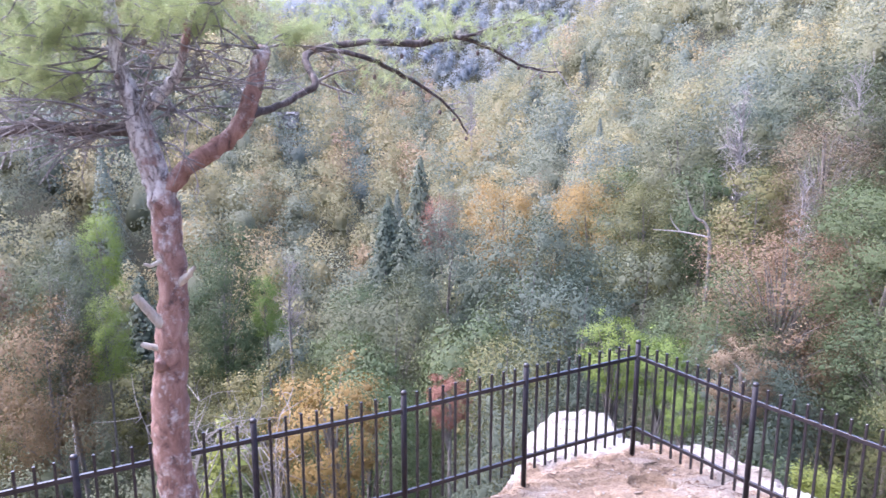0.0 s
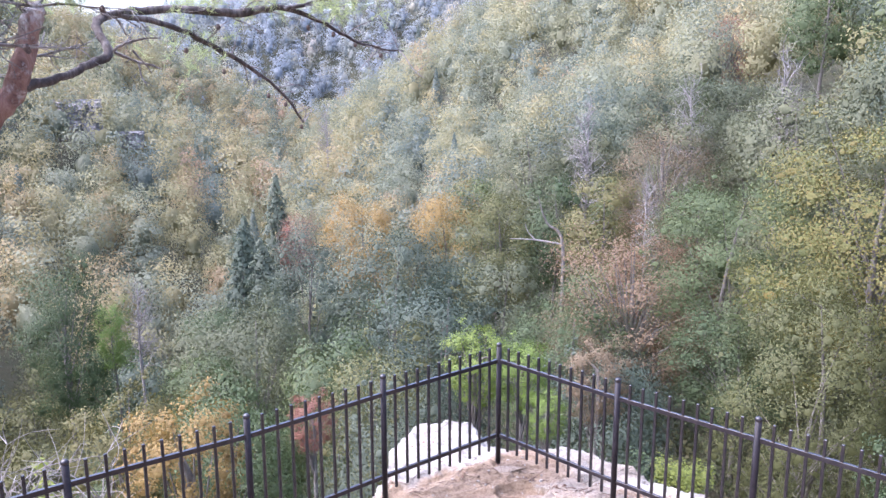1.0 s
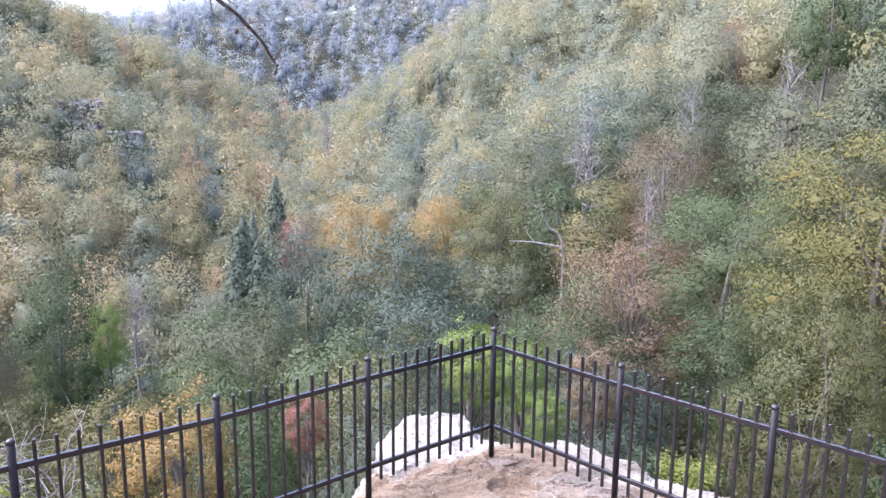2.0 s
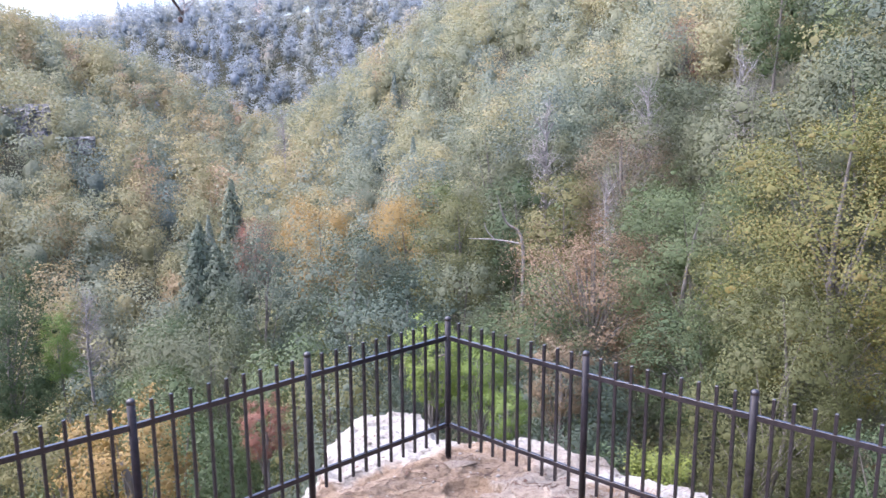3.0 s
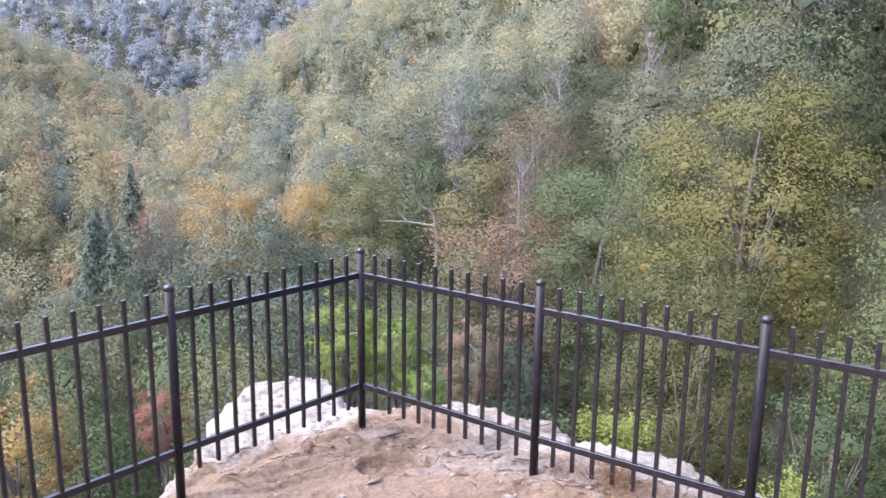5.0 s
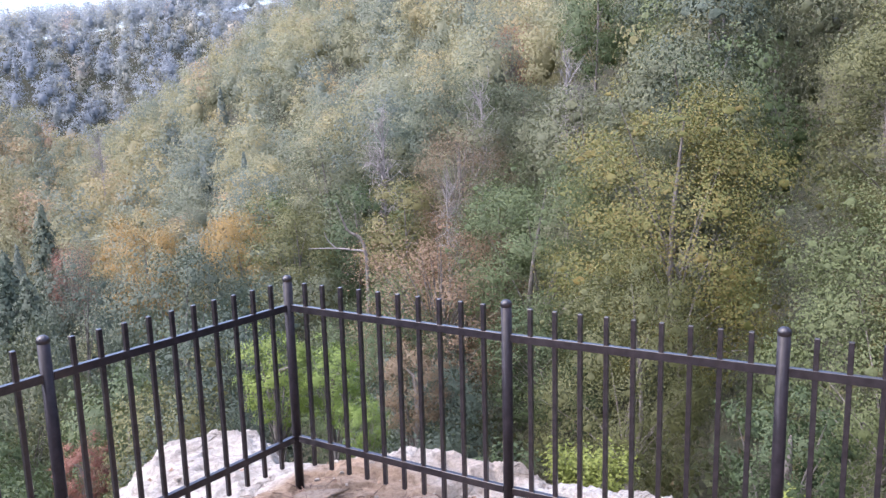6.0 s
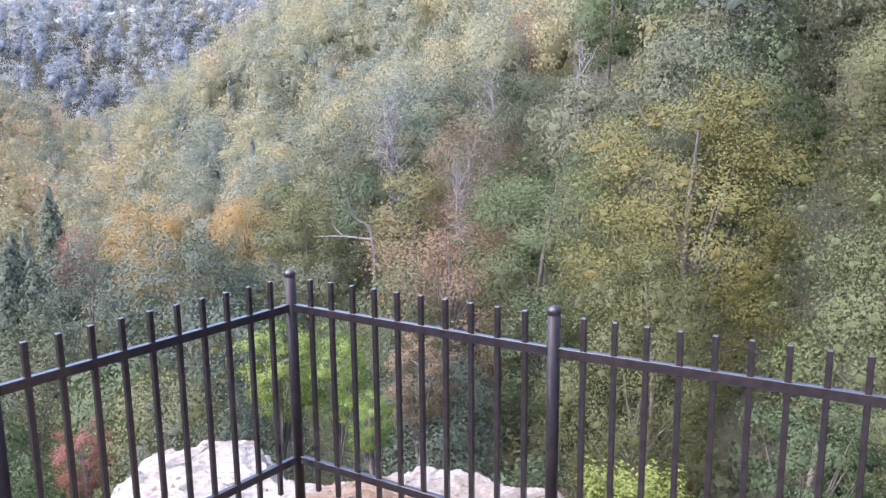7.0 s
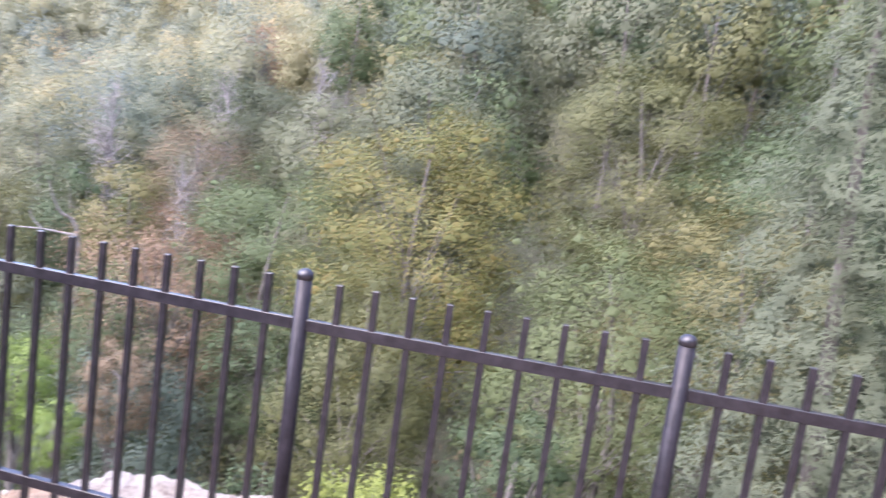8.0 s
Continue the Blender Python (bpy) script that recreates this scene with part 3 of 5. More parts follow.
CLOSE = [broadleaf(0.3, 51, 16, 4.2, 2.5, 170, 52000, 0.088, 0.95, limbs=14, swell=0.2), broadleaf(0.3, 52, 15, 4.6, 2.0, 180, 52000, 0.088, 1.0, limbs=14, swell=0.2)]
NEAR = [broadleaf(0.25, 11, 16, 4.2, 3.5, 100, 21000, 0.135, 1.1, limbs=14, swell=0.2), broadleaf(0.25, 12, 17, 3.8, 4.0, 95, 20000, 0.135, 1.05, limbs=14, swell=0.2), broadleaf(0.25, 13, 15, 4.8, 3.0, 110, 22000, 0.14, 1.15, limbs=14, swell=0.2)]
SPARSE = broadleaf(0.4, 14, 16, 4.4, 4.0, 130, 19000, 0.105, 0.85, limbs=110, swell=0.0, fuzz=0.4)
SMALL = broadleaf(0.3, 15, 19, 1.8, 14.0, 60, 9500, 0.085, 0.45, swell=0.3)
MID = [broadleaf(0.2, 21, 16, 4.3, 4.0, 50, 7200, 0.215, 1.5, 4, 4, 0.28), broadleaf(0.2, 22, 17, 3.9, 4.5, 46, 6900, 0.215, 1.45, 4, 4, 0.28), broadleaf(0.2, 23, 15, 4.9, 3.5, 54, 7500, 0.22, 1.6, 4, 4, 0.28)]
NEAR_CONIFER = conifer(31, 18, 4.6, 9000, 0.26)
CLOSE_CONIFER = conifer(33, 18, 4.6, 90000, 0.12, broad=0.22, masses_on=False)
MID_CONIFER = conifer(32, 18, 4.6, 4200, 0.36)
BARE = bare_twigs(41, 15, 3.6)

LABELS = {
    "green": "leafy green broadleaf tree on the wooded slope", "grey": "grey-green broadleaf tree on the wooded slope",
    "olive": "olive green tree turning in early autumn", "yellow": "yellow-ochre autumn tree among green woods",
    "rust": "rusty brown tree with thinning dry leaves", "red": "small tree with dull red autumn leaves",
    "blue": "dense blue-green domed broadleaf tree", "bright": "fresh bright green young tree below the ledge",
    "lime": "yellow-green leafy shrub beside the rock", "hemlock": "dark green conifer with drooping layered boughs",
    "turning": "tall olive green tree with leaves turning orange and yellow",
    "amber": "orange-brown autumn tree on the valley side",
    "pine": "soft grey-green conifer with fine needles beside the overlook",
}


def plant(kind, meshes, colour, x, y, scale=1.0, wide=1.0, lift=0.0, turn=None):
    """One tree: its trunk and crown under an Empty at its foot."""
    trunk, crown = meshes
    tree = new(kind)
    tree.location = (x, y, land_at(x, y) + lift)
    tree.rotation_euler = (RNG.normal(0, 0.03), RNG.normal(0, 0.03), RNG.rand() * 6.28 if turn is None else turn)
    tree.scale = (scale * wide, scale * wide, scale)
    part("trunk", trunk, BARK, tree)
    if crown is not None:
        if not crown.materials:
            crown.materials.append(LEAF[colour])
        c = part("crown", crown, None, tree)
        c.material_slots[0].link = "OBJECT"
        c.material_slots[0].material = LEAF[colour]
    return tagged(tree, LABELS[colour], "tree", group="trees on the valley slopes")


def at_angle(azimuth, elevation, distance, eye=(1.0, 1.6, 2.58)):
    """A place that far from the overlook path in a direction."""
    a = radians(azimuth)
    return eye[0] + distance * math.sin(a), eye[1] + distance * math.cos(a), eye[2] + distance * math.tan(radians(elevation))


# trees that stand out: kind, meshes, colour, azimuth, elevation of the top, distance, crown width
LANDMARKS = [
    ("deciduous_tree", NEAR[2], "blue", 13.2, -7.2, 58, 10.5), ("deciduous_tree", NEAR[0], "blue", 15.5, -12.4, 46, 9.5),
    ("deciduous_tree", NEAR[1], "blue", 6.5, -10.0, 72, 9.0), ("deciduous_tree", NEAR[0], "grey", 2.0, -13.6, 58, 9.5),
    ("deciduous_tree", SPARSE, "rust", 30.5, -8.4, 42, 9.6), ("deciduous_tree", SPARSE, "rust", 32.4, -1.6, 62, 8.6), ("deciduous_tree", NEAR[1], "rust", 32.2, -9.6, 45, 7.5),
    ("deciduous_tree", NEAR[0], "green", 37.4, -3.2, 42, 9.5), ("deciduous_tree", NEAR[2], "turning", 47.5, 0.4, 36, 10.5),
    ("deciduous_tree", NEAR[1], "olive", 43.0, -9.0, 30, 6.5), ("deciduous_tree", NEAR[0], "grey", 33.0, 2.6, 80, 12.0),
    ("deciduous_tree", NEAR[1], "grey", 23.0, -2.0, 84, 12.0), ("deciduous_tree", NEAR[2], "yellow", 17.0, -5.4, 84, 9.0),
    ("deciduous_tree", NEAR[0], "yellow", 10.2, -6.6, 80, 8.0), ("deciduous_tree", NEAR[1], "olive", 20.5, -7.0, 66, 9.0),
    ("deciduous_tree", NEAR[0], "green", 59.5, -5.0, 25, 7.0), ("conifer_tree", CLOSE_CONIFER, "pine", 72.5, 9.0, 17, 9.5), ("conifer_tree", CLOSE_CONIFER, "pine", 83.0, 12.0, 13, 8.0),
    ("deciduous_tree", NEAR[1], "olive", 61.0, 5.5, 42, 10.0), ("deciduous_tree", SMALL, "bright", 18.2, -15.4, 20, 2.0),
    ("deciduous_tree", NEAR[2], "green", 70.5, 3.5, 31, 9.5), ("deciduous_tree", NEAR[0], "olive", 66.5, -1.5, 27, 8.0),
    ("deciduous_tree", SMALL, "bright", 22.4, -17.0, 19, 1.7),
    ("deciduous_tree", NEAR[0], "green", 26.2, -12.4, 40, 8.0),
    ("deciduous_tree", SMALL, "green", 51.0, -19.5, 15, 2.4),
    ("deciduous_tree", SMALL, "bright", 25.0, -20.5, 18, 1.2),
    ("deciduous_tree", SMALL, "yellow", -2.2, -19.4, 28, 4.6), ("deciduous_tree", SMALL, "olive", -7.5, -18.5, 33, 5.0),
    ("deciduous_tree", SMALL, "red", 6.3, -21.0, 27, 1.9),
    ("deciduous_tree", SMALL, "rust", 28.0, -16.5, 30, 3.0),
    ("conifer_tree", NEAR_CONIFER, "hemlock", 4.8, -5.6, 118, 10.5), ("conifer_tree", NEAR_CONIFER, "hemlock", 3.1, -8.4, 112, 10.5),
    ("conifer_tree", NEAR_CONIFER, "hemlock", 1.9, -9.0, 108, 10.5), ("conifer_tree", NEAR_CONIFER, "hemlock", 4.4, -10.0, 104, 10.5),
    ("deciduous_tree", SPARSE, "red", 6.4, -8.0, 110, 6.5), ("deciduous_tree", NEAR[0], "amber", -22.0, -13.5, 62, 8.5),
    ("deciduous_tree", NEAR[1], "bright", -17.7, -8.6, 80, 5.0), ("deciduous_tree", NEAR[1], "bright", -18.2, -14.0, 62, 4.5),
    ("deciduous_tree", NEAR[1], "bright", -7.0, -13.6, 66, 3.6), ("deciduous_tree", NEAR[1], "green", -10.0, -11.0, 66, 8.0),
    ("deciduous_tree", NEAR[0], "grey", -20.6, -9.5, 64, 8.0), ("deciduous_tree", SPARSE, "red", 36.5, 5.4, 118, 8.0),
]
TAKEN = []
for kind, meshes, colour, az, el, dist, width in LANDMARKS:
    x, y, z = at_angle(az, el, dist)
    z0 = land_at(x, y)
    if meshes in NEAR and dist < 44:
        meshes = CLOSE[len(TAKEN) % 2]
    half = {id(SMALL): 2.0, id(NEAR_CONIFER): 3.9, id(CLOSE_CONIFER): 4.2}.get(id(meshes), 4.7)
    full = {id(SMALL): 19.0, id(NEAR_CONIFER): 18.0, id(CLOSE_CONIFER): 18.0}.get(id(meshes), 16.3)
    scale = width / 2 / half
    if meshes is not SMALL:
        scale = min(max((z - z0) / full, 0.85 * scale), 1.3 * scale)
    plant(kind, meshes, colour, x, y, scale, width / 2 / half / scale, z - z0 - full * scale)
    TAKEN.append((x, y, width * 0.36))


def clear_of(x, y, room):
    return all(math.hypot(x - a, y - b) > r + room for a, b, r in TAKEN)


COLOURS = ["green", "grey", "blue", "olive", "yellow", "rust"]


def choose_colour(x, y):
    west = x < axis_x(np.array([y]))[0]
    weights = [0.34, 0.44, 0.09, 0.13, 0.0, 0.0] if not west else [0.16, 0.18, 0.02, 0.28, 0.22, 0.14]
    return COLOURS[RNG.choice(6, p=weights)]


def azimuth(x, y):
    return math.degrees(math.atan2(x - 1, y - 1.6))


GRID = 7.7
for gx in range(-10, 15):
    for gy in range(0, 15):
        x, y = gx * GRID + RNG.uniform(-2.3, 2.3), gy * GRID + RNG.uniform(-2.3, 2.3)
        r, az = math.hypot(x - 1, y - 1.6), azimuth(x, y)
        if r > 96 or not -31 < az < 86 or beyond_fence(x, y) < 6.5 or (r < 25 and 8 < az < 30) or (r < 27 and 30 <= az < 62) or not clear_of(x, y, 0.9):
            continue
        is_conifer = RNG.rand() < (0.07 if x < axis_x(np.array([y]))[0] + 12 else 0.02) and not (2 < az < 50 and r < 75)
        near = r < 46
        s = RNG.uniform(0.82, 1.12)
        # the foot of the cliff carries young growth only
        z0 = land_at(x, y)
        limit = 2.4 + r * math.tan(radians(-17 if az < 40 else (-15 if az < 60 else -6)))
        if r >= 34:
            limit = 1e3
        for _, _, _, a, e, dist, width in LANDMARKS:
            if r < dist - 2 and abs(az - a) < math.degrees(width * 0.5 / dist) + math.degrees(3.0 / r):
                limit = min(limit, 2.58 + r * math.tan(radians(e - 4.2)))
        if z0 + 16.3 * s > limit:
            s = (limit - z0) / 16.3
            if s < 0.42:
                continue
        if is_conifer:
            plant("conifer_tree", NEAR_CONIFER if near else MID_CONIFER, "hemlock", x, y, s, RNG.uniform(0.8, 1.1))
        else:
            plant("deciduous_tree", CLOSE[RNG.randint(2)] if r < 30 else (NEAR if near else MID)[RNG.randint(3)], choose_colour(x, y), x, y, s, RNG.uniform(0.78, 1.0) / max(s, 0.7) ** 0.5)


# unseen trees added behind the overlook to block low sky from the fence
for k in range(22):
    w, r = radians(100 + 220 * (k + 0.5) / 22 + RNG.uniform(-3, 3)), RNG.uniform(13, 22)
    x, y = 1 + r * math.sin(w), 1.6 + r * math.cos(w)
    plant("deciduous_tree", MID[k % 3], COLOURS[RNG.randint(4)], x, y, RNG.uniform(0.8, 1.05), 0.95)


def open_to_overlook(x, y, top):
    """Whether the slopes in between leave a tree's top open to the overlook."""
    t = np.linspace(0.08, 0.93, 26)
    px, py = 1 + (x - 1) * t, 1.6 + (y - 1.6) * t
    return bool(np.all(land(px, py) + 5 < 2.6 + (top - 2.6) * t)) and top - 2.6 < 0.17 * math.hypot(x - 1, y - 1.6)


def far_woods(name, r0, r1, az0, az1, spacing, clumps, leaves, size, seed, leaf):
    """Woods too many to count, in one mesh; a tone per tree."""
    rng = np.random.RandomState(seed)
    kinds = []
    for k in range(8):
        own = np.random.RandomState(seed + k)
        lobe = 5.6 / math.sqrt(clumps) + 0.7
        c, n, lob = crown_points(own, clumps, leaves, 3.5, 2.5, 16.0, lobe, fuzz=0.24)
        if k >= 6:
            t = own.rand(leaves) ** 0.7
            w = own.rand(leaves) * 6.283
            rr = 3.3 * (t + 0.05) * own.uniform(0.7, 1, leaves)
            c = np.stack([rr * np.cos(w), rr * np.sin(w), 18 * (0.12 + 0.88 * (1 - t))], 1)
            n = np.stack([np.cos(w) * 0.65, np.sin(w) * 0.65, np.full(leaves, 0.39)], 1)
        narrow = 0.5 if k >= 6 else 1.0
        kinds.append((c, n, crown_heart(np.array([0, 0, 8.4]), np.array([3.5 * narrow, 3.5 * narrow, 6.6]) * 0.42, own)))
    own = np.random.RandomState(seed + 9)
    plain = crown_heart(np.array([0, 0, 8.6]), np.array([4.2, 4.2, 7.2]), own, False)
    n = int(r1 / spacing) + 1
    gx, gy = np.meshgrid(np.arange(-n, n + 1), np.arange(0, n + 1))
    x = gx.ravel() * spacing + rng.uniform(-0.42, 0.42, gx.size) * spacing
    y = gy.ravel() * spacing + rng.uniform(-0.42, 0.42, gx.size) * spacing
    r, az = np.hypot(x - 1, y - 1.6), np.degrees(np.arctan2(x - 1, y - 1.6))
    ok = (r >= r0) & (r < r1) & (az > az0) & (az < az1) & ~((np.abs(az + 7.6) < 0.9) & (r > 163) & (r < 178))
    x, y = x[ok], y[ok]
    z = land(x, y)
    # stands of one kind run together, so tones drift over the slope
    drift = fbm(x, y, 0.035, seed, 2)
    verts, faces, tones, norms, count = [], [], [], [], 0
    up = np.array([0, 0, 0.1])
    for i in range(len(x)):
        west = x[i] < axis_x(np.array([y[i]]))[0]
        con = rng.rand() < (0.04 if west else 0.02)
        c, nn, (bv, bf, bn) = kinds[6 + rng.randint(2)] if con else kinds[rng.randint(6)]
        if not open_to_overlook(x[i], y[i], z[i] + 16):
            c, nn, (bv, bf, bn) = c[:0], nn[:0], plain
        s = rng.uniform(0.75, 1.2) * spacing / 7.1
        a = rng.rand() * 6.283
        rot = np.array([[math.cos(a), -math.sin(a), 0], [math.sin(a), math.cos(a), 0], [0, 0, 1]])
        size3 = np.array([s * rng.uniform(0.9, 1.2), s * 1.05, s])
        foot = np.array([x[i], y[i], z[i]])
        turned = nn @ rot.T
        v = np.vstack([leaf_shapes((c * size3) @ rot.T + foot, turned * [1, 1, 0.6] + rng.normal(0, 0.14, turned.shape), size, size * 0.95, rng), (bv * size3) @ rot.T + foot])
        f = np.vstack([leaf_faces(len(c)), bf + 3 * len(c)])
        verts.append(v)
        faces.append(f + count)
        count += len(v)
        norms.append(np.vstack([np.repeat(turned + up, 3, 0), bn @ rot.T + up]))
        # the far hill leans to the blue end, its haze put into the tone
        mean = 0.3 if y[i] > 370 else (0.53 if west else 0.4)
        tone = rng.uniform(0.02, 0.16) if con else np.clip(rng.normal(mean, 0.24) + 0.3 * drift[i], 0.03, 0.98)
        tones.append(np.full(len(f), tone))
    me = array_mesh(name, np.vstack(verts), np.vstack(faces), True, np.vstack(norms))
    at = me.attributes.new("tone", "FLOAT", "FACE")
    at.data.foreach_set("value", np.concatenate(tones).astype(np.float32))
    ob = part(name, me, leaf, None)
    tagged(ob, "dense mixed autumn woods covering the valley sides", "woods", kind="stuff")


far_woods("woodland", 96, 165, -28, 84, 7.3, 34, 2100, 0.345, 61, HAZE_LEAF)
far_woods("upper_woodland", 165, 352, -26, 62, 7.6, 26, 820, 0.52, 65, HAZE_LEAF)
far_woods("distant_woodland", 352, 640, -20, 40, 8.2, 20, 330, 0.82, 71, BLUE_HAZE_LEAF)


def undergrowth():
    """Low leafy growth on the slope between the nearer trees."""
    rng = np.random.RandomState(91)
    cs, ns, tones, sizes = [], [], [], []
    n = 0
    while n < 1500:
        r, az = 8 + 84 * rng.rand(), radians(rng.uniform(-30, 85))
        x, y = 1 + r * math.sin(az), 1.6 + r * math.cos(az)
        if beyond_fence(x, y) < 3.4 or (r < 30 and rng.rand() < 0.5):
            continue
        z = land_at(x, y)
        k = 700 if r < 22 else 80
        d = rng.normal(size=(k, 3))
        d[:, 2] = np.abs(d[:, 2])
        d /= np.linalg.norm(d, axis=1, keepdims=True)
        size = rng.uniform(0.6, 1.3) if r < 30 else rng.uniform(1.0, 2.6)
        cs.append(d * rng.uniform(0.45, 1.0, (k, 1)) * size * [1, 1, 0.9] + [x, y, z + 0.1])
        ns.append(d + rng.normal(0, 0.45, (k, 3)))
        tones.append(np.full(k, np.clip(rng.normal(0.45, 0.22), 0, 1)))
        sizes.append(np.full(k, 0.06 if r < 22 else 0.3))
        n += 1
    c, nn, t, sz = np.vstack(cs), np.vstack(ns), np.concatenate(tones), np.concatenate(sizes)[:, None]
    me = array_mesh("undergrowth", leaf_shapes(c, nn, sz, sz * 0.9, rng), leaf_faces(len(c)))
    at = me.attributes.new("tone", "FLOAT", "FACE")
    at.data.foreach_set("value", t.astype(np.float32))
    tagged(part("undergrowth", me, UNDER_LEAF, None), "low leafy green undergrowth on the steep slope", "undergrowth", kind="stuff")


UNDER_LEAF = leaf_material("undergrowth_leaves", [(0.0, (0.055, 0.075, 0.035)), (0.4, (0.08, 0.10, 0.045)), (0.75, (0.13, 0.13, 0.055)), (1.0, (0.15, 0.10, 0.06))], source="tone")
undergrowth()

# ---------------------------------------------------------------- pine on the ledge
def pine_bark():
    """Reddish flaking bark, grey and pale where the attribute says so."""
    m, nt, p, out = material("pine_bark")
    co = object_coords(nt)
    mp = nt.nodes.new("ShaderNodeMapping")
    mp.inputs["Scale"].default_value = (1, 1, 0.45)
    nt.links.new(co, mp.inputs["Vector"])
    flake = noise_tex(nt, 17, 8, 0.7, mp.outputs[0], 1.2)
    red = ramp(nt, flake, [(0.3, (0.05, 0.034, 0.032)), (0.42, (0.185, 0.105, 0.085)), (0.55, (0.285, 0.17, 0.14)), (0.72, (0.40, 0.29, 0.25))])
    grey = ramp(nt, noise_tex(nt, 30, 7, 0.7, mp.outputs[0], 0.8), [(0.38, (0.07, 0.06, 0.06)), (0.46, (0.33, 0.31, 0.31)), (0.55, (0.66, 0.65, 0.64))])
    at = nt.nodes.new("ShaderNodeAttribute")
    at.attribute_name = "lichen"
    spots = nt.nodes.new("ShaderNodeMath")
    spots.operation = "MULTIPLY_ADD"
    nt.links.new(noise_tex(nt, 13, 6, 0.7, co), spots.inputs[0])
    spots.inputs[1].default_value = 5.0
    spots.inputs[2].default_value = -2.7
    add = nt.nodes.new("ShaderNodeMath")
    add.operation = "ADD"
    add.use_clamp = True
    nt.links.new(spots.outputs[0], add.inputs[0])
    nt.links.new(at.outputs["Fac"], add.inputs[1])
    nt.links.new(mix(nt, add.outputs[0], red, grey), p.inputs["Base Color"])
    p.inputs["Roughness"].default_value = 0.9
    bump(nt, p, flake, 1.0, 0.02)
    return m


PINE_LIMB = bark_material("dark_pine_limb", (0.028, 0.023, 0.022), (0.075, 0.062, 0.06), (0.22, 0.20, 0.195), 22)
STUB = bark_material("bleached_stub", (0.24, 0.215, 0.18), (0.42, 0.39, 0.33), (0.58, 0.55, 0.48), 30)
PINE_TWIG = bark_material("grey_pine_twig", (0.09, 0.08, 0.08), (0.20, 0.185, 0.185), (0.38, 0.36, 0.36), 25)
PINE_BARK = pine_bark()


def pine_tubes(name, lines, sides, lichen, rng, rough=0.06):
    """Tapered, knobbly limbs with a measure of grey lichen per line."""
    verts, faces, li = [], [], []
    for (pts, radii), g in zip(lines, lichen):
        r = np.array(radii) * (1 + np.convolve(rng.normal(0, rough * 1.6, len(radii) + 4), np.ones(5) / 5, "valid"))
        v, f = tube_arrays(pts, r, sides, len(verts))
        v = np.array(v)
        centre = np.repeat(np.asarray(pts), sides, 0)
        v = centre + (v - centre) * (1 + rng.normal(0, rough, (len(v), 1)))
        verts += list(v)
        faces += f
        li += [g] * len(v) if np.isscalar(g) else list(np.repeat(np.interp(np.linspace(0, 1, len(pts)), np.linspace(0, 1, len(g)), g), sides))
    me = array_mesh(name, verts, faces, True)
    at = me.attributes.new("lichen", "FLOAT", "POINT")
    at.data.foreach_set("value", np.array(li, np.float32))
    return me


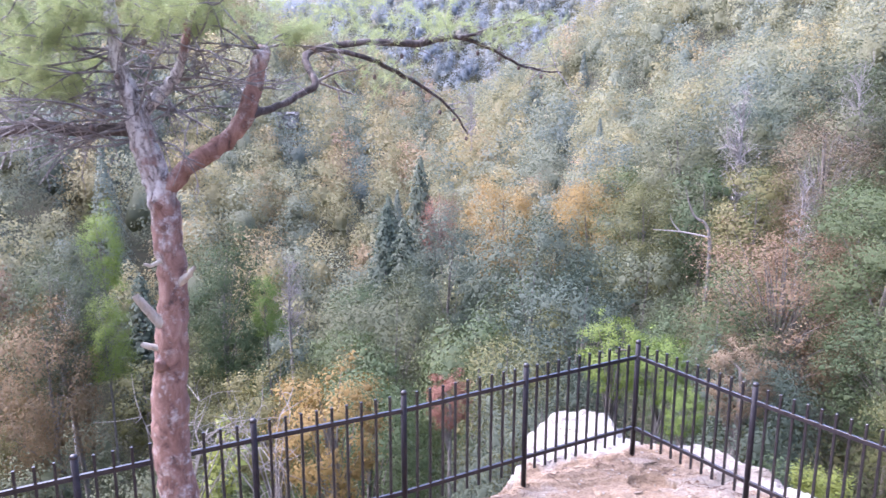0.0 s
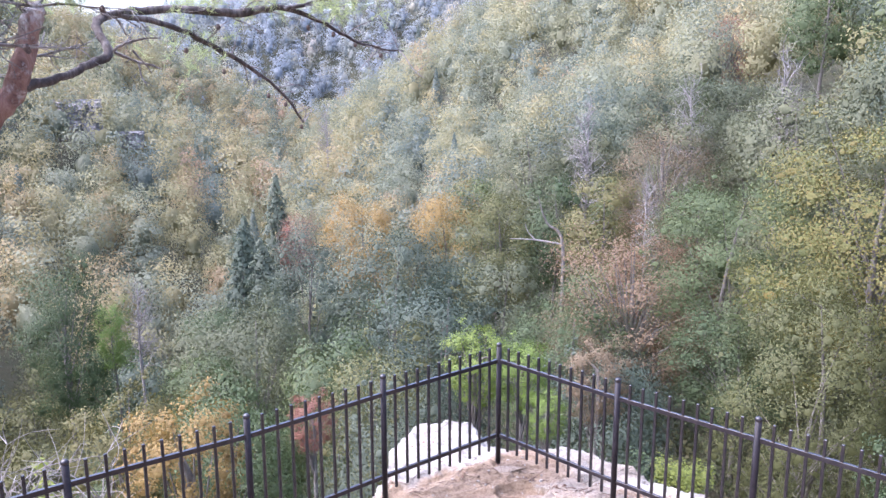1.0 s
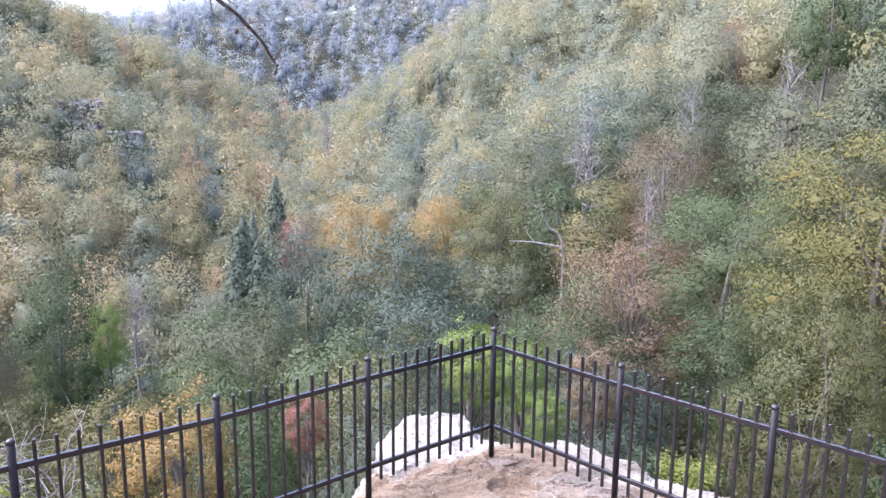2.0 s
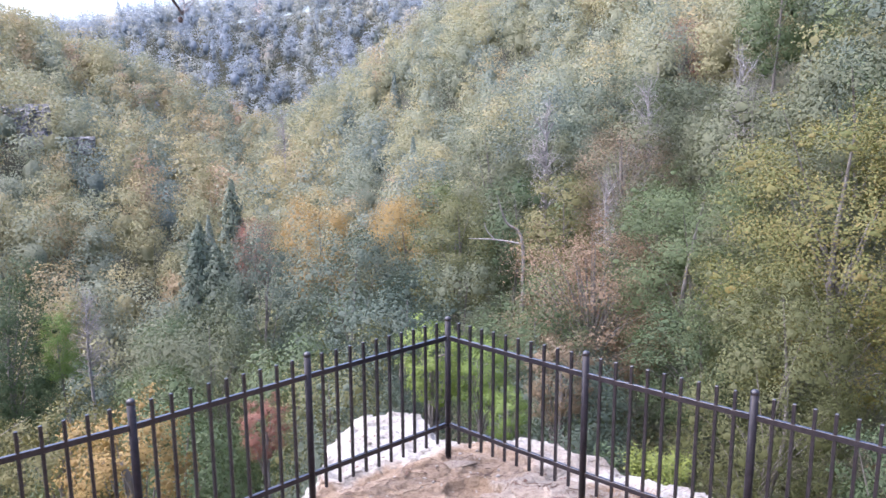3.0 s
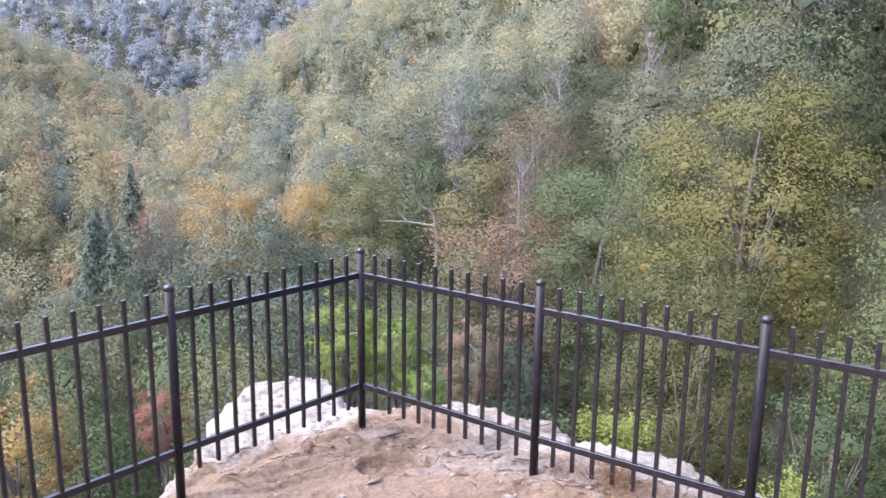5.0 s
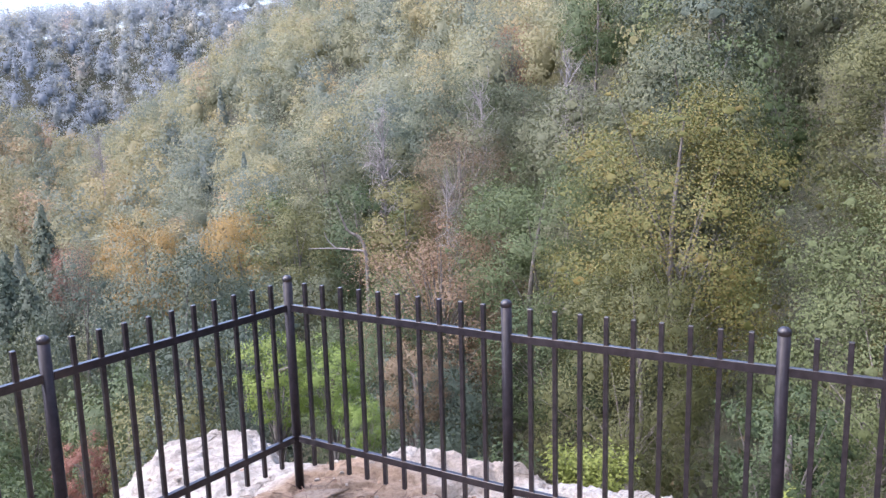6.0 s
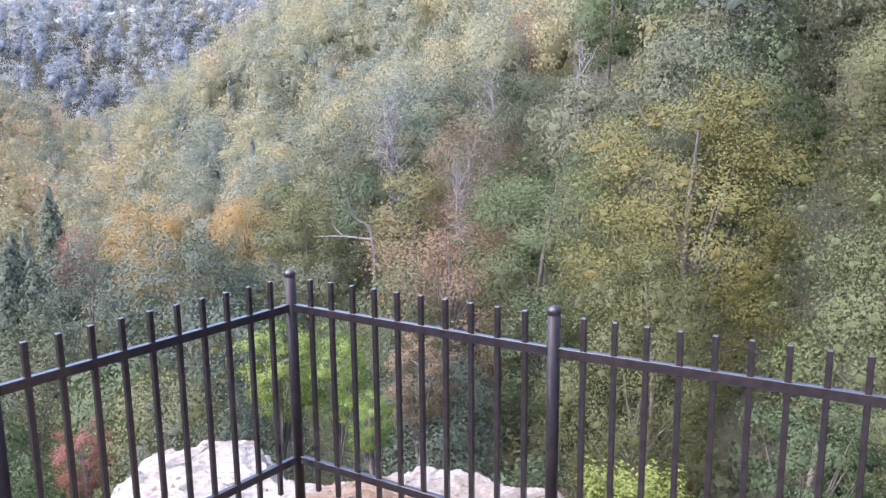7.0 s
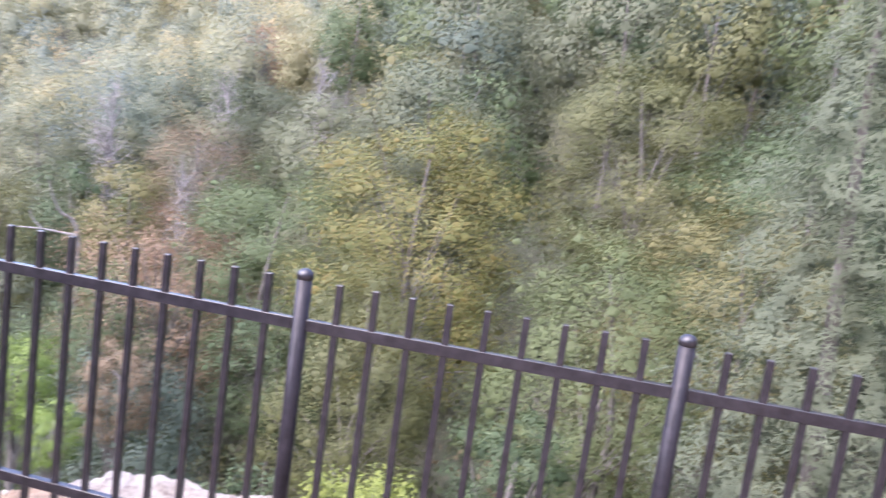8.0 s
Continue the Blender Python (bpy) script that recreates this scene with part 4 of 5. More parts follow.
def build_pine():
    rng = np.random.RandomState(5)
    pine = new("pine_tree")
    z0 = float(rock_top(np.array([-0.6]), np.array([3.85]))[0])
    pine.location = (-0.6, 3.85, z0 - 0.05)
    base = np.array(pine.location)
    tagged(pine, "weathered pine with reddish flaking bark and bare lower limbs", "tree")

    def line(points, steps=5, wobble=0.003):
        p = np.array(points)
        return fine_line(p[:, :3] - base, p[:, 3], steps, wobble, rng)

    trunk = line([(-0.50, 3.85, z0 - 0.2, 0.125), (-0.55, 3.85, 0.6, 0.10), (-0.58, 3.85, 1.34, 0.092), (-0.60, 3.85, 1.66, 0.087), (-0.59, 3.85, 1.9, 0.084), (-0.56, 3.85, 2.19, 0.077), (-0.53, 3.85, 2.47, 0.068),
                  (-0.54, 3.85, 2.7, 0.065), (-0.55, 3.85, 2.89, 0.068), (-0.58, 3.85, 3.02, 0.064), (-0.62, 3.85, 3.18, 0.055), (-0.65, 3.85, 3.33, 0.047), (-0.69, 3.85, 3.5, 0.036),
                  (-0.71, 3.85, 3.7, 0.030), (-0.73, 3.86, 3.95, 0.026), (-0.70, 3.84, 4.3, 0.018), (-0.72, 3.86, 4.7, 0.006)], 6)
    part("trunk", pine_tubes("trunk", [trunk], 14, [(0.45, 0.3, 0.12, 0.05, 0.3, 0.9, 1.4, 1.6, 1.6, 1.5)], rng, 0.035), PINE_BARK, pine)
    limb = line([(-0.56, 3.85, 2.93, 0.05), (-0.41, 3.86, 3.06, 0.047), (-0.26, 3.88, 3.16, 0.044), (-0.16, 3.89, 3.28, 0.042), (-0.12, 3.91, 3.41, 0.040), (-0.09, 3.92, 3.53, 0.040), (-0.08, 3.93, 3.57, 0.036), (-0.075, 3.93, 3.575, 0.012)])
    arch = line([(-0.14, 3.89, 3.28, 0.024), (-0.02, 3.98, 3.31, 0.018), (0.06, 4.05, 3.36, 0.018), (0.15, 4.13, 3.41, 0.019), (0.11, 4.21, 3.5, 0.017), (0.1, 4.28, 3.55, 0.017), (0.17, 4.36, 3.59, 0.019),
                 (0.36, 4.44, 3.62, 0.017), (0.6, 4.52, 3.62, 0.019), (0.74, 4.59, 3.63, 0.020), (0.93, 4.67, 3.66, 0.014), (1.13, 4.75, 3.6, 0.009), (1.35, 4.82, 3.5, 0.007), (1.59, 4.9, 3.47, 0.004)])
    lower = line([(0.17, 4.36, 3.585, 0.012), (0.35, 4.42, 3.56, 0.0125), (0.54, 4.6, 3.49, 0.012), (0.74, 4.8, 3.38, 0.010), (0.93, 5.0, 3.25, 0.008), (1.06, 5.2, 3.08, 0.005)])
    tip = line([(0.92, 4.66, 3.66, 0.010), (1.09, 4.7, 3.7, 0.008), (1.27, 4.8, 3.75, 0.006), (1.44, 4.9, 3.81, 0.004)])
    left = line([(-0.63, 3.85, 3.28, 0.03), (-0.52, 3.84, 3.38, 0.029), (-0.45, 3.83, 3.46, 0.023), (-0.4, 3.82, 3.58, 0.022), (-0.37, 3.81, 3.73, 0.019), (-0.33, 3.8, 4.0, 0.014), (-0.28, 3.78, 4.3, 0.006)])
    thick = line([(-0.62, 3.86, 3.18, 0.03), (-0.7, 3.9, 3.21, 0.027), (-0.98, 4.0, 3.21, 0.030), (-1.17, 4.1, 3.23, 0.028), (-1.37, 4.2, 3.19, 0.026), (-1.8, 4.3, 3.24, 0.018), (-2.2, 4.4, 3.35, 0.008)])
    for name, ln, g in (("limb", limb, (0.1, 0.0, 0.0, 0.3, 0.9)), ("limb", arch, None), ("limb", lower, None), ("limb", tip, None), ("limb", left, (1.5, 1.5, 0.5, 0.3)), ("limb", thick, None)):
        part(name, pine_tubes(name, [ln], 9, [g if g is not None else 0.0], rng), PINE_BARK if g is not None else PINE_LIMB, pine)
    # side shoots of the limbs
    twigs = []

    def shoot(start, way, length, r=0.007, droop=0.0, forks=3):
        s, w = np.array(start, float), np.array(way, float)
        w /= np.linalg.norm(w)
        pts = [s]
        for k in range(4):
            w = w + rng.normal(0, 0.22, 3) + [0, 0, -droop]
            w /= np.linalg.norm(w)
            pts.append(pts[-1] + w * length / 4)
        p = np.array(pts)
        twigs.append(fine_line(p, np.linspace(r, r * 0.35, 5), 2))
        for f in range(forks):
            q = p[rng.randint(1, 4)]
            shoot(q, w + rng.normal(0, 0.6, 3), length * rng.uniform(0.3, 0.6), r * 0.6, droop, forks - 1)

    def local(x, y, z):
        return np.array([x, y, z]) - base

    shoot(local(0.14, 4.14, 3.41), (0.2, 0.05, 0.06), 0.24, 0.010, 0, 2)
    shoot(local(0.17, 4.15, 3.42), (0.2, 0.1, -0.05), 0.22, 0.009, 0, 2)
    shoot(local(0.24, 4.18, 3.43), (0.1, 0.0, -0.12), 0.14, 0.007, 0, 1)
    for k in range(22):
        p = thick[0][rng.randint(6, len(thick[0]))]
        shoot(p, (rng.normal(-0.4, 0.5), rng.normal(0, 0.4), rng.normal(0.15, 0.35)), rng.uniform(0.25, 0.6), 0.006, 0.03)
    for k in range(56):
        p = trunk[0][rng.randint(60, 84)]
        shoot(p, (rng.normal(-0.2, 1), rng.normal(0, 0.5), rng.normal(0.0, 0.25)), rng.uniform(0.25, 0.8), 0.0075, 0.02)
    for k in range(16):
        p = left[0][rng.randint(8, len(left[0]))]
        shoot(p, (rng.normal(0, 1), rng.normal(0, 0.6), rng.normal(0.1, 0.4)), rng.uniform(0.2, 0.55), 0.007, 0.02)
    for k in range(8):
        p = limb[0][rng.randint(18, len(limb[0]))]
        shoot(p, (rng.normal(0, 1), rng.normal(0, 0.6), rng.normal(0.4, 0.3)), rng.uniform(0.2, 0.5), 0.007, 0.0)
    for ln, n0, n, sc in ((arch, 30, 22, 0.3), (lower, 8, 14, 0.18), (tip, 3, 12, 0.2)):
        for k in range(n):
            p = ln[0][rng.randint(n0, len(ln[0]))]
            shoot(p, (rng.normal(0.5, 0.6), rng.normal(0.2, 0.5), rng.normal(0.15, 0.5)), rng.uniform(0.4, 1.2) * sc, 0.0045, 0.03, 1)
    ends = [t[0][-1] for t in twigs] + [t[0][len(t[0]) // 2] for t in twigs]
    part("twig_tangle", pine_tubes("twig_tangle", twigs, 3, [0.75] * len(twigs), rng, 0.0), PINE_TWIG, pine, "tangle of thin bare grey twigs")
    # broken stubs and knots on the trunk
    for a, b, r0, r1 in (((-0.585, 3.82, 2.31), (-0.685, 3.76, 2.47), 0.030, 0.016), ((-0.50, 3.82, 2.51), (-0.41, 3.76, 2.60), 0.024, 0.007), ((-0.59, 3.82, 2.20), (-0.68, 3.78, 2.23), 0.020, 0.012),
                         ((-0.57, 3.80, 2.62), (-0.63, 3.74, 2.62), 0.012, 0.006)):
        p = np.array([a, (np.array(a) + b) / 2 + [0, 0, -0.012], b]) - base
        part("branch_stub", pine_tubes("branch_stub", [fine_line(p, [r0, (r0 + r1) / 2, r1], 4, 0.002, rng)], 8, [0.9], rng), STUB, pine, "broken bleached branch stub")
    for x, z, r in ((-0.60, 2.12, 0.034), (-0.545, 2.78, 0.026), (-0.56, 2.88, 0.022), (-0.545, 2.40, 0.016), (-0.59, 1.98, 0.02), (-0.57, 1.90, 0.018)):
        bm = bmesh.new()
        bmesh.ops.create_uvsphere(bm, u_segments=12, v_segments=8, radius=r)
        for v in bm.verts:
            d = math.hypot(v.co.x, v.co.z) / r
            v.co.y *= 0.9 if d > 0.45 else 0.35 + d
            v.co += Vector(rng.normal(0, r * 0.06, 3))
        bmesh.ops.translate(bm, vec=Vector((x + 0.6, -0.072 + 0.02 * (z - 2), z - base[2])), verts=bm.verts)
        for f in bm.faces:
            f.smooth = True
        part("knot", bm, PINE_BARK, pine, "dark bark knot")
    # needles in tufts
    cent, dirs = [], []
    green = [e for e in ends if (e[0] + base[0] < -0.85 and e[2] + base[2] > 3.38) or e[2] + base[2] > 3.62]
    extra = []
    for k in range(55):
        extra.append(local(-1.3 + rng.normal(0, 0.6), 4.1 + rng.normal(0, 0.35), 3.64 + rng.normal(0, 0.13)))
    for k in range(95):
        extra.append(local(0.05 + rng.normal(0, 0.25), 4.1 + rng.normal(0, 0.3), 3.74 + rng.normal(0, 0.08)))
    for k in range(60):
        extra.append(local(-0.5 + rng.normal(0, 0.7), 4.0 + rng.normal(0, 0.4), 4.15 + rng.normal(0, 0.2)))
    for k in range(24):
        extra.append(local(0.5 + rng.normal(0, 0.12), 4.6 + rng.normal(0, 0.1), 3.47 + rng.normal(0, 0.07)))
    for k in range(26):
        extra.append(local(0.75 + rng.normal(0, 0.2), 4.6 + rng.normal(0, 0.1), 3.76 + rng.normal(0, 0.06)))
    for c in green + extra:
        ax = rng.normal(0, 1, 3) + [0, 0, 0.5]
        ax /= np.linalg.norm(ax)
        for q in range(44):
            d = ax * rng.uniform(0.1, 1.0) + rng.normal(0, 0.6, 3)
            dirs.append(d / np.linalg.norm(d))
            cent.append(np.array(c) + ax * rng.uniform(-0.05, 0.05))
    cent, dirs = np.array(cent), np.array(dirs)
    L = rng.uniform(0.035, 0.06, (len(cent), 1))
    side = np.cross(dirs, rng.normal(size=dirs.shape))
    side *= 0.0012 / (np.linalg.norm(side, axis=1, keepdims=True) + 1e-9)
    v = np.stack([cent - side, cent + side, cent + dirs * L], 1).reshape(-1, 3)
    part("needles", array_mesh("needles", v, leaf_faces(len(cent))), NEEDLES, pine, "fresh yellow-green pine needles")
    # cones
    for k in range(34):
        e = ends[rng.randint(len(ends))] if k > 9 else local(*((1.45, 4.86, 3.45), (1.3, 4.8, 3.50), (1.18, 4.76, 3.55), (0.62, 4.7, 3.36), (0.85, 4.92, 3.24), (1.05, 4.75, 3.58), (0.6, 4.52, 3.56), (0.45, 4.5, 3.45), (0.95, 5.03, 3.19), (1.05, 5.18, 3.06))[k])
        bm = bmesh.new()
        bmesh.ops.create_uvsphere(bm, u_segments=10, v_segments=8, radius=0.0105)
        for i, v in enumerate(bm.verts):
            v.co.z *= 1.25
            v.co *= 1 + 0.25 * ((i * 7) % 3 - 1) * 0.5
        bmesh.ops.translate(bm, vec=Vector(e) + Vector((0, 0, -0.006)), verts=bm.verts)
        part("pine_cone", bm, CONE, pine, "small dark pine cone")


NEEDLES = leaf_material("pine_needles", [(0.0, (0.33, 0.40, 0.19)), (0.5, (0.42, 0.49, 0.23)), (1.0, (0.52, 0.54, 0.25))], translucent=0.5)
CONE = bark_material("cone_scales", (0.06, 0.045, 0.04), (0.12, 0.09, 0.08), (0.2, 0.16, 0.14), 60)
build_pine()


# ---------------------------------------------------------------- plants and litter at the ledge
def leafy_shrub(name, colour, x, y, z, stems, height, spread, leaves, size, label, seed):
    """A shrub of thin stems, each with its leaves."""
    rng = np.random.RandomState(seed)
    shrub = new(name)
    shrub.location = (x, y, z)
    lines, cs, ns = [], [], []
    for k in range(stems):
        w, lean = rng.rand() * 6.283, rng.uniform(0.2, 1.0) * spread
        top = np.array([math.cos(w) * lean, math.sin(w) * lean, height * rng.uniform(0.65, 1.0)])
        pts, rad = fine_line([(0, 0, -0.1), top * [0.35, 0.35, 0.5], top], [0.007, 0.005, 0.002], 4)
        lines.append((pts, rad))
        for q in range(leaves // stems):
            b = pts[rng.randint(len(pts) // 3, len(pts))]
            d = rng.normal(0, 1, 3)
            d /= np.linalg.norm(d)
            cs.append(b + d * rng.uniform(0.02, 0.09))
            ns.append(d * 0.6 + [0, 0, 0.9] + rng.normal(0, 0.35, 3))
    part("stem_cluster", tubes_mesh("stem_cluster", lines, 5), BARK, shrub)
    me = array_mesh("foliage", leaf_shapes(np.array(cs), np.array(ns), size, size * 0.62, rng), leaf_faces(len(cs)))
    part("foliage", me, LEAF[colour], shrub)
    tagged(shrub, label, "shrub")


leafy_shrub("shrub", "lime", 4.62, 6.45, -0.72, 40, 0.56, 0.25, 9000, 0.026, "yellow-green leafy shrub growing below the rock rim", 101)
leafy_shrub("shrub", "lime", 5.3, 5.55, -1.2, 28, 0.85, 0.36, 5000, 0.03, "yellow-green fine-leaved shrub beside the rock", 103)
leafy_shrub("shrub", "lime", -1.1, 7.45, -1.25, 12, 1.3, 0.42, 420, 0.10, "yellow-green sapling beyond the fence", 105)
leafy_shrub("shrub", "green", 4.3, 7.5, -1.6, 18, 1.1, 0.7, 3600, 0.045, "green leafy shrub below the pale ledge", 106)


def bare_shrub(x, y, z, seed):
    rng = np.random.RandomState(seed)
    lines = []
    for k in range(9):
        w = rng.rand() * 6.283
        end = np.array([math.cos(w) * rng.uniform(0.3, 0.8), math.sin(w) * rng.uniform(0.2, 0.6), rng.uniform(0.3, 0.75)])
        p, r = fine_line([(0, 0, -0.5), end * 0.5 + rng.normal(0, 0.06, 3), end], [0.008, 0.005, 0.002], 4, 0.01, rng)
        lines.append((p, r))
        for q in range(6):
            b = p[rng.randint(3, len(p))]
            e = b + rng.normal(0, 0.2, 3) + [0, 0, 0.05]
            lines.append(fine_line([b, (b + e) / 2 + rng.normal(0, 0.03, 3), e], [0.004, 0.0025, 0.001], 2))
    ob = part("dead_shrub", tubes_mesh("dead_shrub", lines, 5), DEAD, None)
    ob.location = (x, y, z)
    tagged(ob, "leafless pale dead shrub behind the fence", "shrub")


bare_shrub(-1.15, 6.6, 0.1, 111)
bare_shrub(-0.4, 6.75, -0.1, 112)


def straw_material(name, a, b, c):
    m, nt, p, out = material(name)
    geo = nt.nodes.new("ShaderNodeNewGeometry")
    nt.links.new(ramp(nt, geo.outputs["Random Per Island"], [(0.0, a), (0.5, b), (1.0, c)]), p.inputs["Base Color"])
    p.inputs["Roughness"].default_value = 0.8
    return m


STRAW = straw_material("dry_grass", (0.16, 0.075, 0.035), (0.27, 0.16, 0.075), (0.36, 0.27, 0.15))
DEAD_LEAF = straw_material("dead_leaf", (0.07, 0.035, 0.022), (0.14, 0.08, 0.05), (0.22, 0.14, 0.09))


def top_at(x, y):
    return float(rock_top(np.array([float(x)]), np.array([float(y)]))[0])


def grass_tuft(x, y, blades, height, seed):
    rng = np.random.RandomState(seed)
    v = []
    for k in range(blades):
        b = np.array([rng.normal(0, 0.06), rng.normal(0, 0.06), -0.01])
        d = np.array([rng.normal(0, 0.6), rng.normal(0, 0.6), 1.0])
        d /= np.linalg.norm(d)
        side = np.cross(d, rng.normal(0, 1, 3))
        side *= 0.0011 / np.linalg.norm(side)
        h = height * rng.uniform(0.5, 1.1)
        tip = b + d * h + np.array([d[0], d[1], -0.4]) * h * 0.35
        bend = b + d * h * 0.6
        v += [b - side, b + side, bend + side * 0.8, bend - side * 0.8, bend - side * 0.8, bend + side * 0.8, tip + side * 0.2, tip - side * 0.2]
    ob = part("grass_tuft", array_mesh("grass_tuft", np.array(v), leaf_faces(blades * 2, 4)), STRAW, None)
    ob.location = (x, y, top_at(x, y))
    tagged(ob, "dry brown grass tuft at the fence foot", "grass", kind="stuff")


grass_tuft(3.78, 5.42, 260, 0.17, 121)
grass_tuft(3.70, 5.30, 150, 0.13, 122)
grass_tuft(3.62, 5.62, 120, 0.10, 123)


def litter():
    """Twigs, needles and dead leaves that have gathered along the fence."""
    rng = np.random.RandomState(131)
    lines = []
    for k in range(420):
        arm = LEFT_DIR if rng.rand() < 0.5 else RIGHT_DIR
        s = rng.uniform(0, 2.6) ** 1.0
        off = rng.normal(0.03, 0.13) if rng.rand() < 0.88 else rng.normal(0.3, 0.4)
        nrm = np.array([-0.377, 0.926]) if arm is LEFT_DIR else np.array([0.872, 0.49])
        q = CORNER + arm * s - nrm * off * 0.7
        if float(rim_distance(np.array([q[0]]), np.array([q[1]]))[0]) > -0.12:
            continue
        w, L = rng.rand() * 6.283, rng.uniform(0.02, 0.11) * (1.6 if rng.rand() < 0.08 else 1)
        dx, dy = math.cos(w) * L / 2, math.sin(w) * L / 2
        a = np.array([q[0] - dx, q[1] - dy, top_at(q[0] - dx, q[1] - dy) + 0.004])
        b = np.array([q[0] + dx, q[1] + dy, top_at(q[0] + dx, q[1] + dy) + 0.004])
        m = (a + b) / 2 + [rng.normal(0, 0.005), rng.normal(0, 0.005), 0.004]
        r = rng.uniform(0.0012, 0.0038)
        lines.append(([a, m, b], [r, r * 0.9, r * 0.6]))
    ob = part("twig_litter", tubes_mesh("twig_litter", lines, 4), LITTER, None)
    tagged(ob, "scattered dry twigs and needles along the fence", "litter", kind="stuff")
    cs, ns = [], []
    for k in range(420):
        x, y = rng.uniform(1.2, 4.6), rng.uniform(4.8, 7.6)
        if rng.rand() > 0.25 + 0.75 * math.exp(-abs(float(beyond_fence(np.array([x]), np.array([y]))[0])) * 3):
            continue
        if float(rim_distance(np.array([x]), np.array([y]))[0]) > -0.1:
            continue
        cs.append((x, y, top_at(x, y) + 0.008))
        ns.append((rng.normal(0, 0.35), rng.normal(0, 0.35), 1))
    me = array_mesh("leaf_litter", leaf_shapes(np.array(cs), np.array(ns), 0.034, 0.026, rng), leaf_faces(len(cs)))
    tagged(part("leaf_litter", me, DEAD_LEAF, None), "dead brown leaves lying on the rock", "litter", kind="stuff")
    # loose flakes of stone
    v, f = [], []
    cube = [(-1, -1, -1), (1, -1, -1), (1, 1, -1), (-1, 1, -1), (-0.8, -0.7, 1), (0.7, -0.8, 1), (0.8, 0.75, 1), (-0.7, 0.8, 1)]
    quads = [(0, 3, 2, 1), (4, 5, 6, 7), (0, 1, 5, 4), (1, 2, 6, 5), (2, 3, 7, 6), (3, 0, 4, 7)]
    soil = []
    for k in range(520):
        x, y = rng.uniform(1.3, 4.6), rng.uniform(4.8, 8.2)
        e = float(rim_distance(np.array([x]), np.array([y]))[0])
        if e > -0.24 or rng.rand() > 0.3 + 0.7 * (float(beyond_fence(np.array([x]), np.array([y]))[0]) > -0.35):
            continue
        s = rng.uniform(0.005, 0.016) * (1.7 if rng.rand() < 0.1 else 1)
        w = rng.rand() * 6.283
        z = top_at(x, y)
        for c in cube:
            px, py, pz = np.array(c) * (1 + rng.normal(0, 0.15, 3)) * [s, s * 0.75, s * 0.4]
            v.append((x + px * math.cos(w) - py * math.sin(w), y + px * math.sin(w) + py * math.cos(w), z + s * 0.2 + pz))
            soil.append(rng.rand() * 0.6)
        f += [tuple(i + len(v) - 8 for i in q) for q in quads]
    me = array_mesh("stone_chips", np.array(v), np.array(f))
    at = me.attributes.new("soil", "FLOAT", "POINT")
    at.data.foreach_set("value", np.array(soil, np.float32))
    tagged(part("stone_chips", me, ROCK, None), "loose pale sandstone chips on the ledge", "stones", kind="stuff")


LITTER = bark_material("dry_twigs", (0.05, 0.03, 0.022), (0.12, 0.075, 0.055), (0.22, 0.16, 0.13), 20)
litter()


# ---------------------------------------------------------------- dead trees and crags on the far slopes
def dead_tree(az, el, dist, width, turn=0.0, lean=0.0):
    x, y, z = at_angle(az, el, dist)
    s = width / 6.0
    ob = part("dead_tree", BARE, DEAD, None)
    ob.location = (x, y, max(land_at(x, y), z - 15 * s))
    ob.rotation_euler = (0, lean, turn)
    ob.scale = (s, s, s)
    tagged(ob, "bare grey dead tree among the leafy woods", "tree", group="trees on the valley slopes")


for az, el, dist, width in ((-20.7, -13.0, 70, 6.0), (-5.2, -12.6, 72, 4.5), (8.5, -1.2, 190, 7.0), (27.0, -0.8, 70, 6.0), (34.0, 1.0, 72, 5.5), (31.5, -5.6, 50, 3.2), (40.0, 1.6, 66, 6.0)):
    dead_tree(az, el, dist, width, az * 0.7)


def fallen_snag():
    """A pale leaning trunk with a broken limb lying across the canopy."""
    ob = new("dead_snag")
    x, y, z = at_angle(24.9, -10.4, 50)
    ob.location = (x, y, z)
    side = np.array([math.cos(radians(24.9)), -math.sin(radians(24.9)), 0])
    up = np.array([0, 0, 1.0])
    part("leaning_trunk", tubes_mesh("leaning_trunk", [fine_line([side * 0.4 - up * 9, side * 0.6 - up * 0.4, -side * 0.5 + up * 1.3, -side * 1.1 + up * 3.0], [0.16, 0.11, 0.07, 0.02], 5)], 7), BARK, ob)
    part("broken_limb", tubes_mesh("broken_limb", [fine_line([side * 0.5 - up * 0.1, -side * 1.2 + up * 0.15, -side * 2.9 + up * 0.2], [0.08, 0.055, 0.02], 5),
                                                   fine_line([-side * 1.2 + up * 0.15, -side * 1.7 + up * 0.7, -side * 1.9 + up * 1.3], [0.05, 0.035, 0.01], 4)], 6), DEAD, ob)
    tagged(ob, "pale leaning dead trunk with a broken limb", "tree")


fallen_snag()


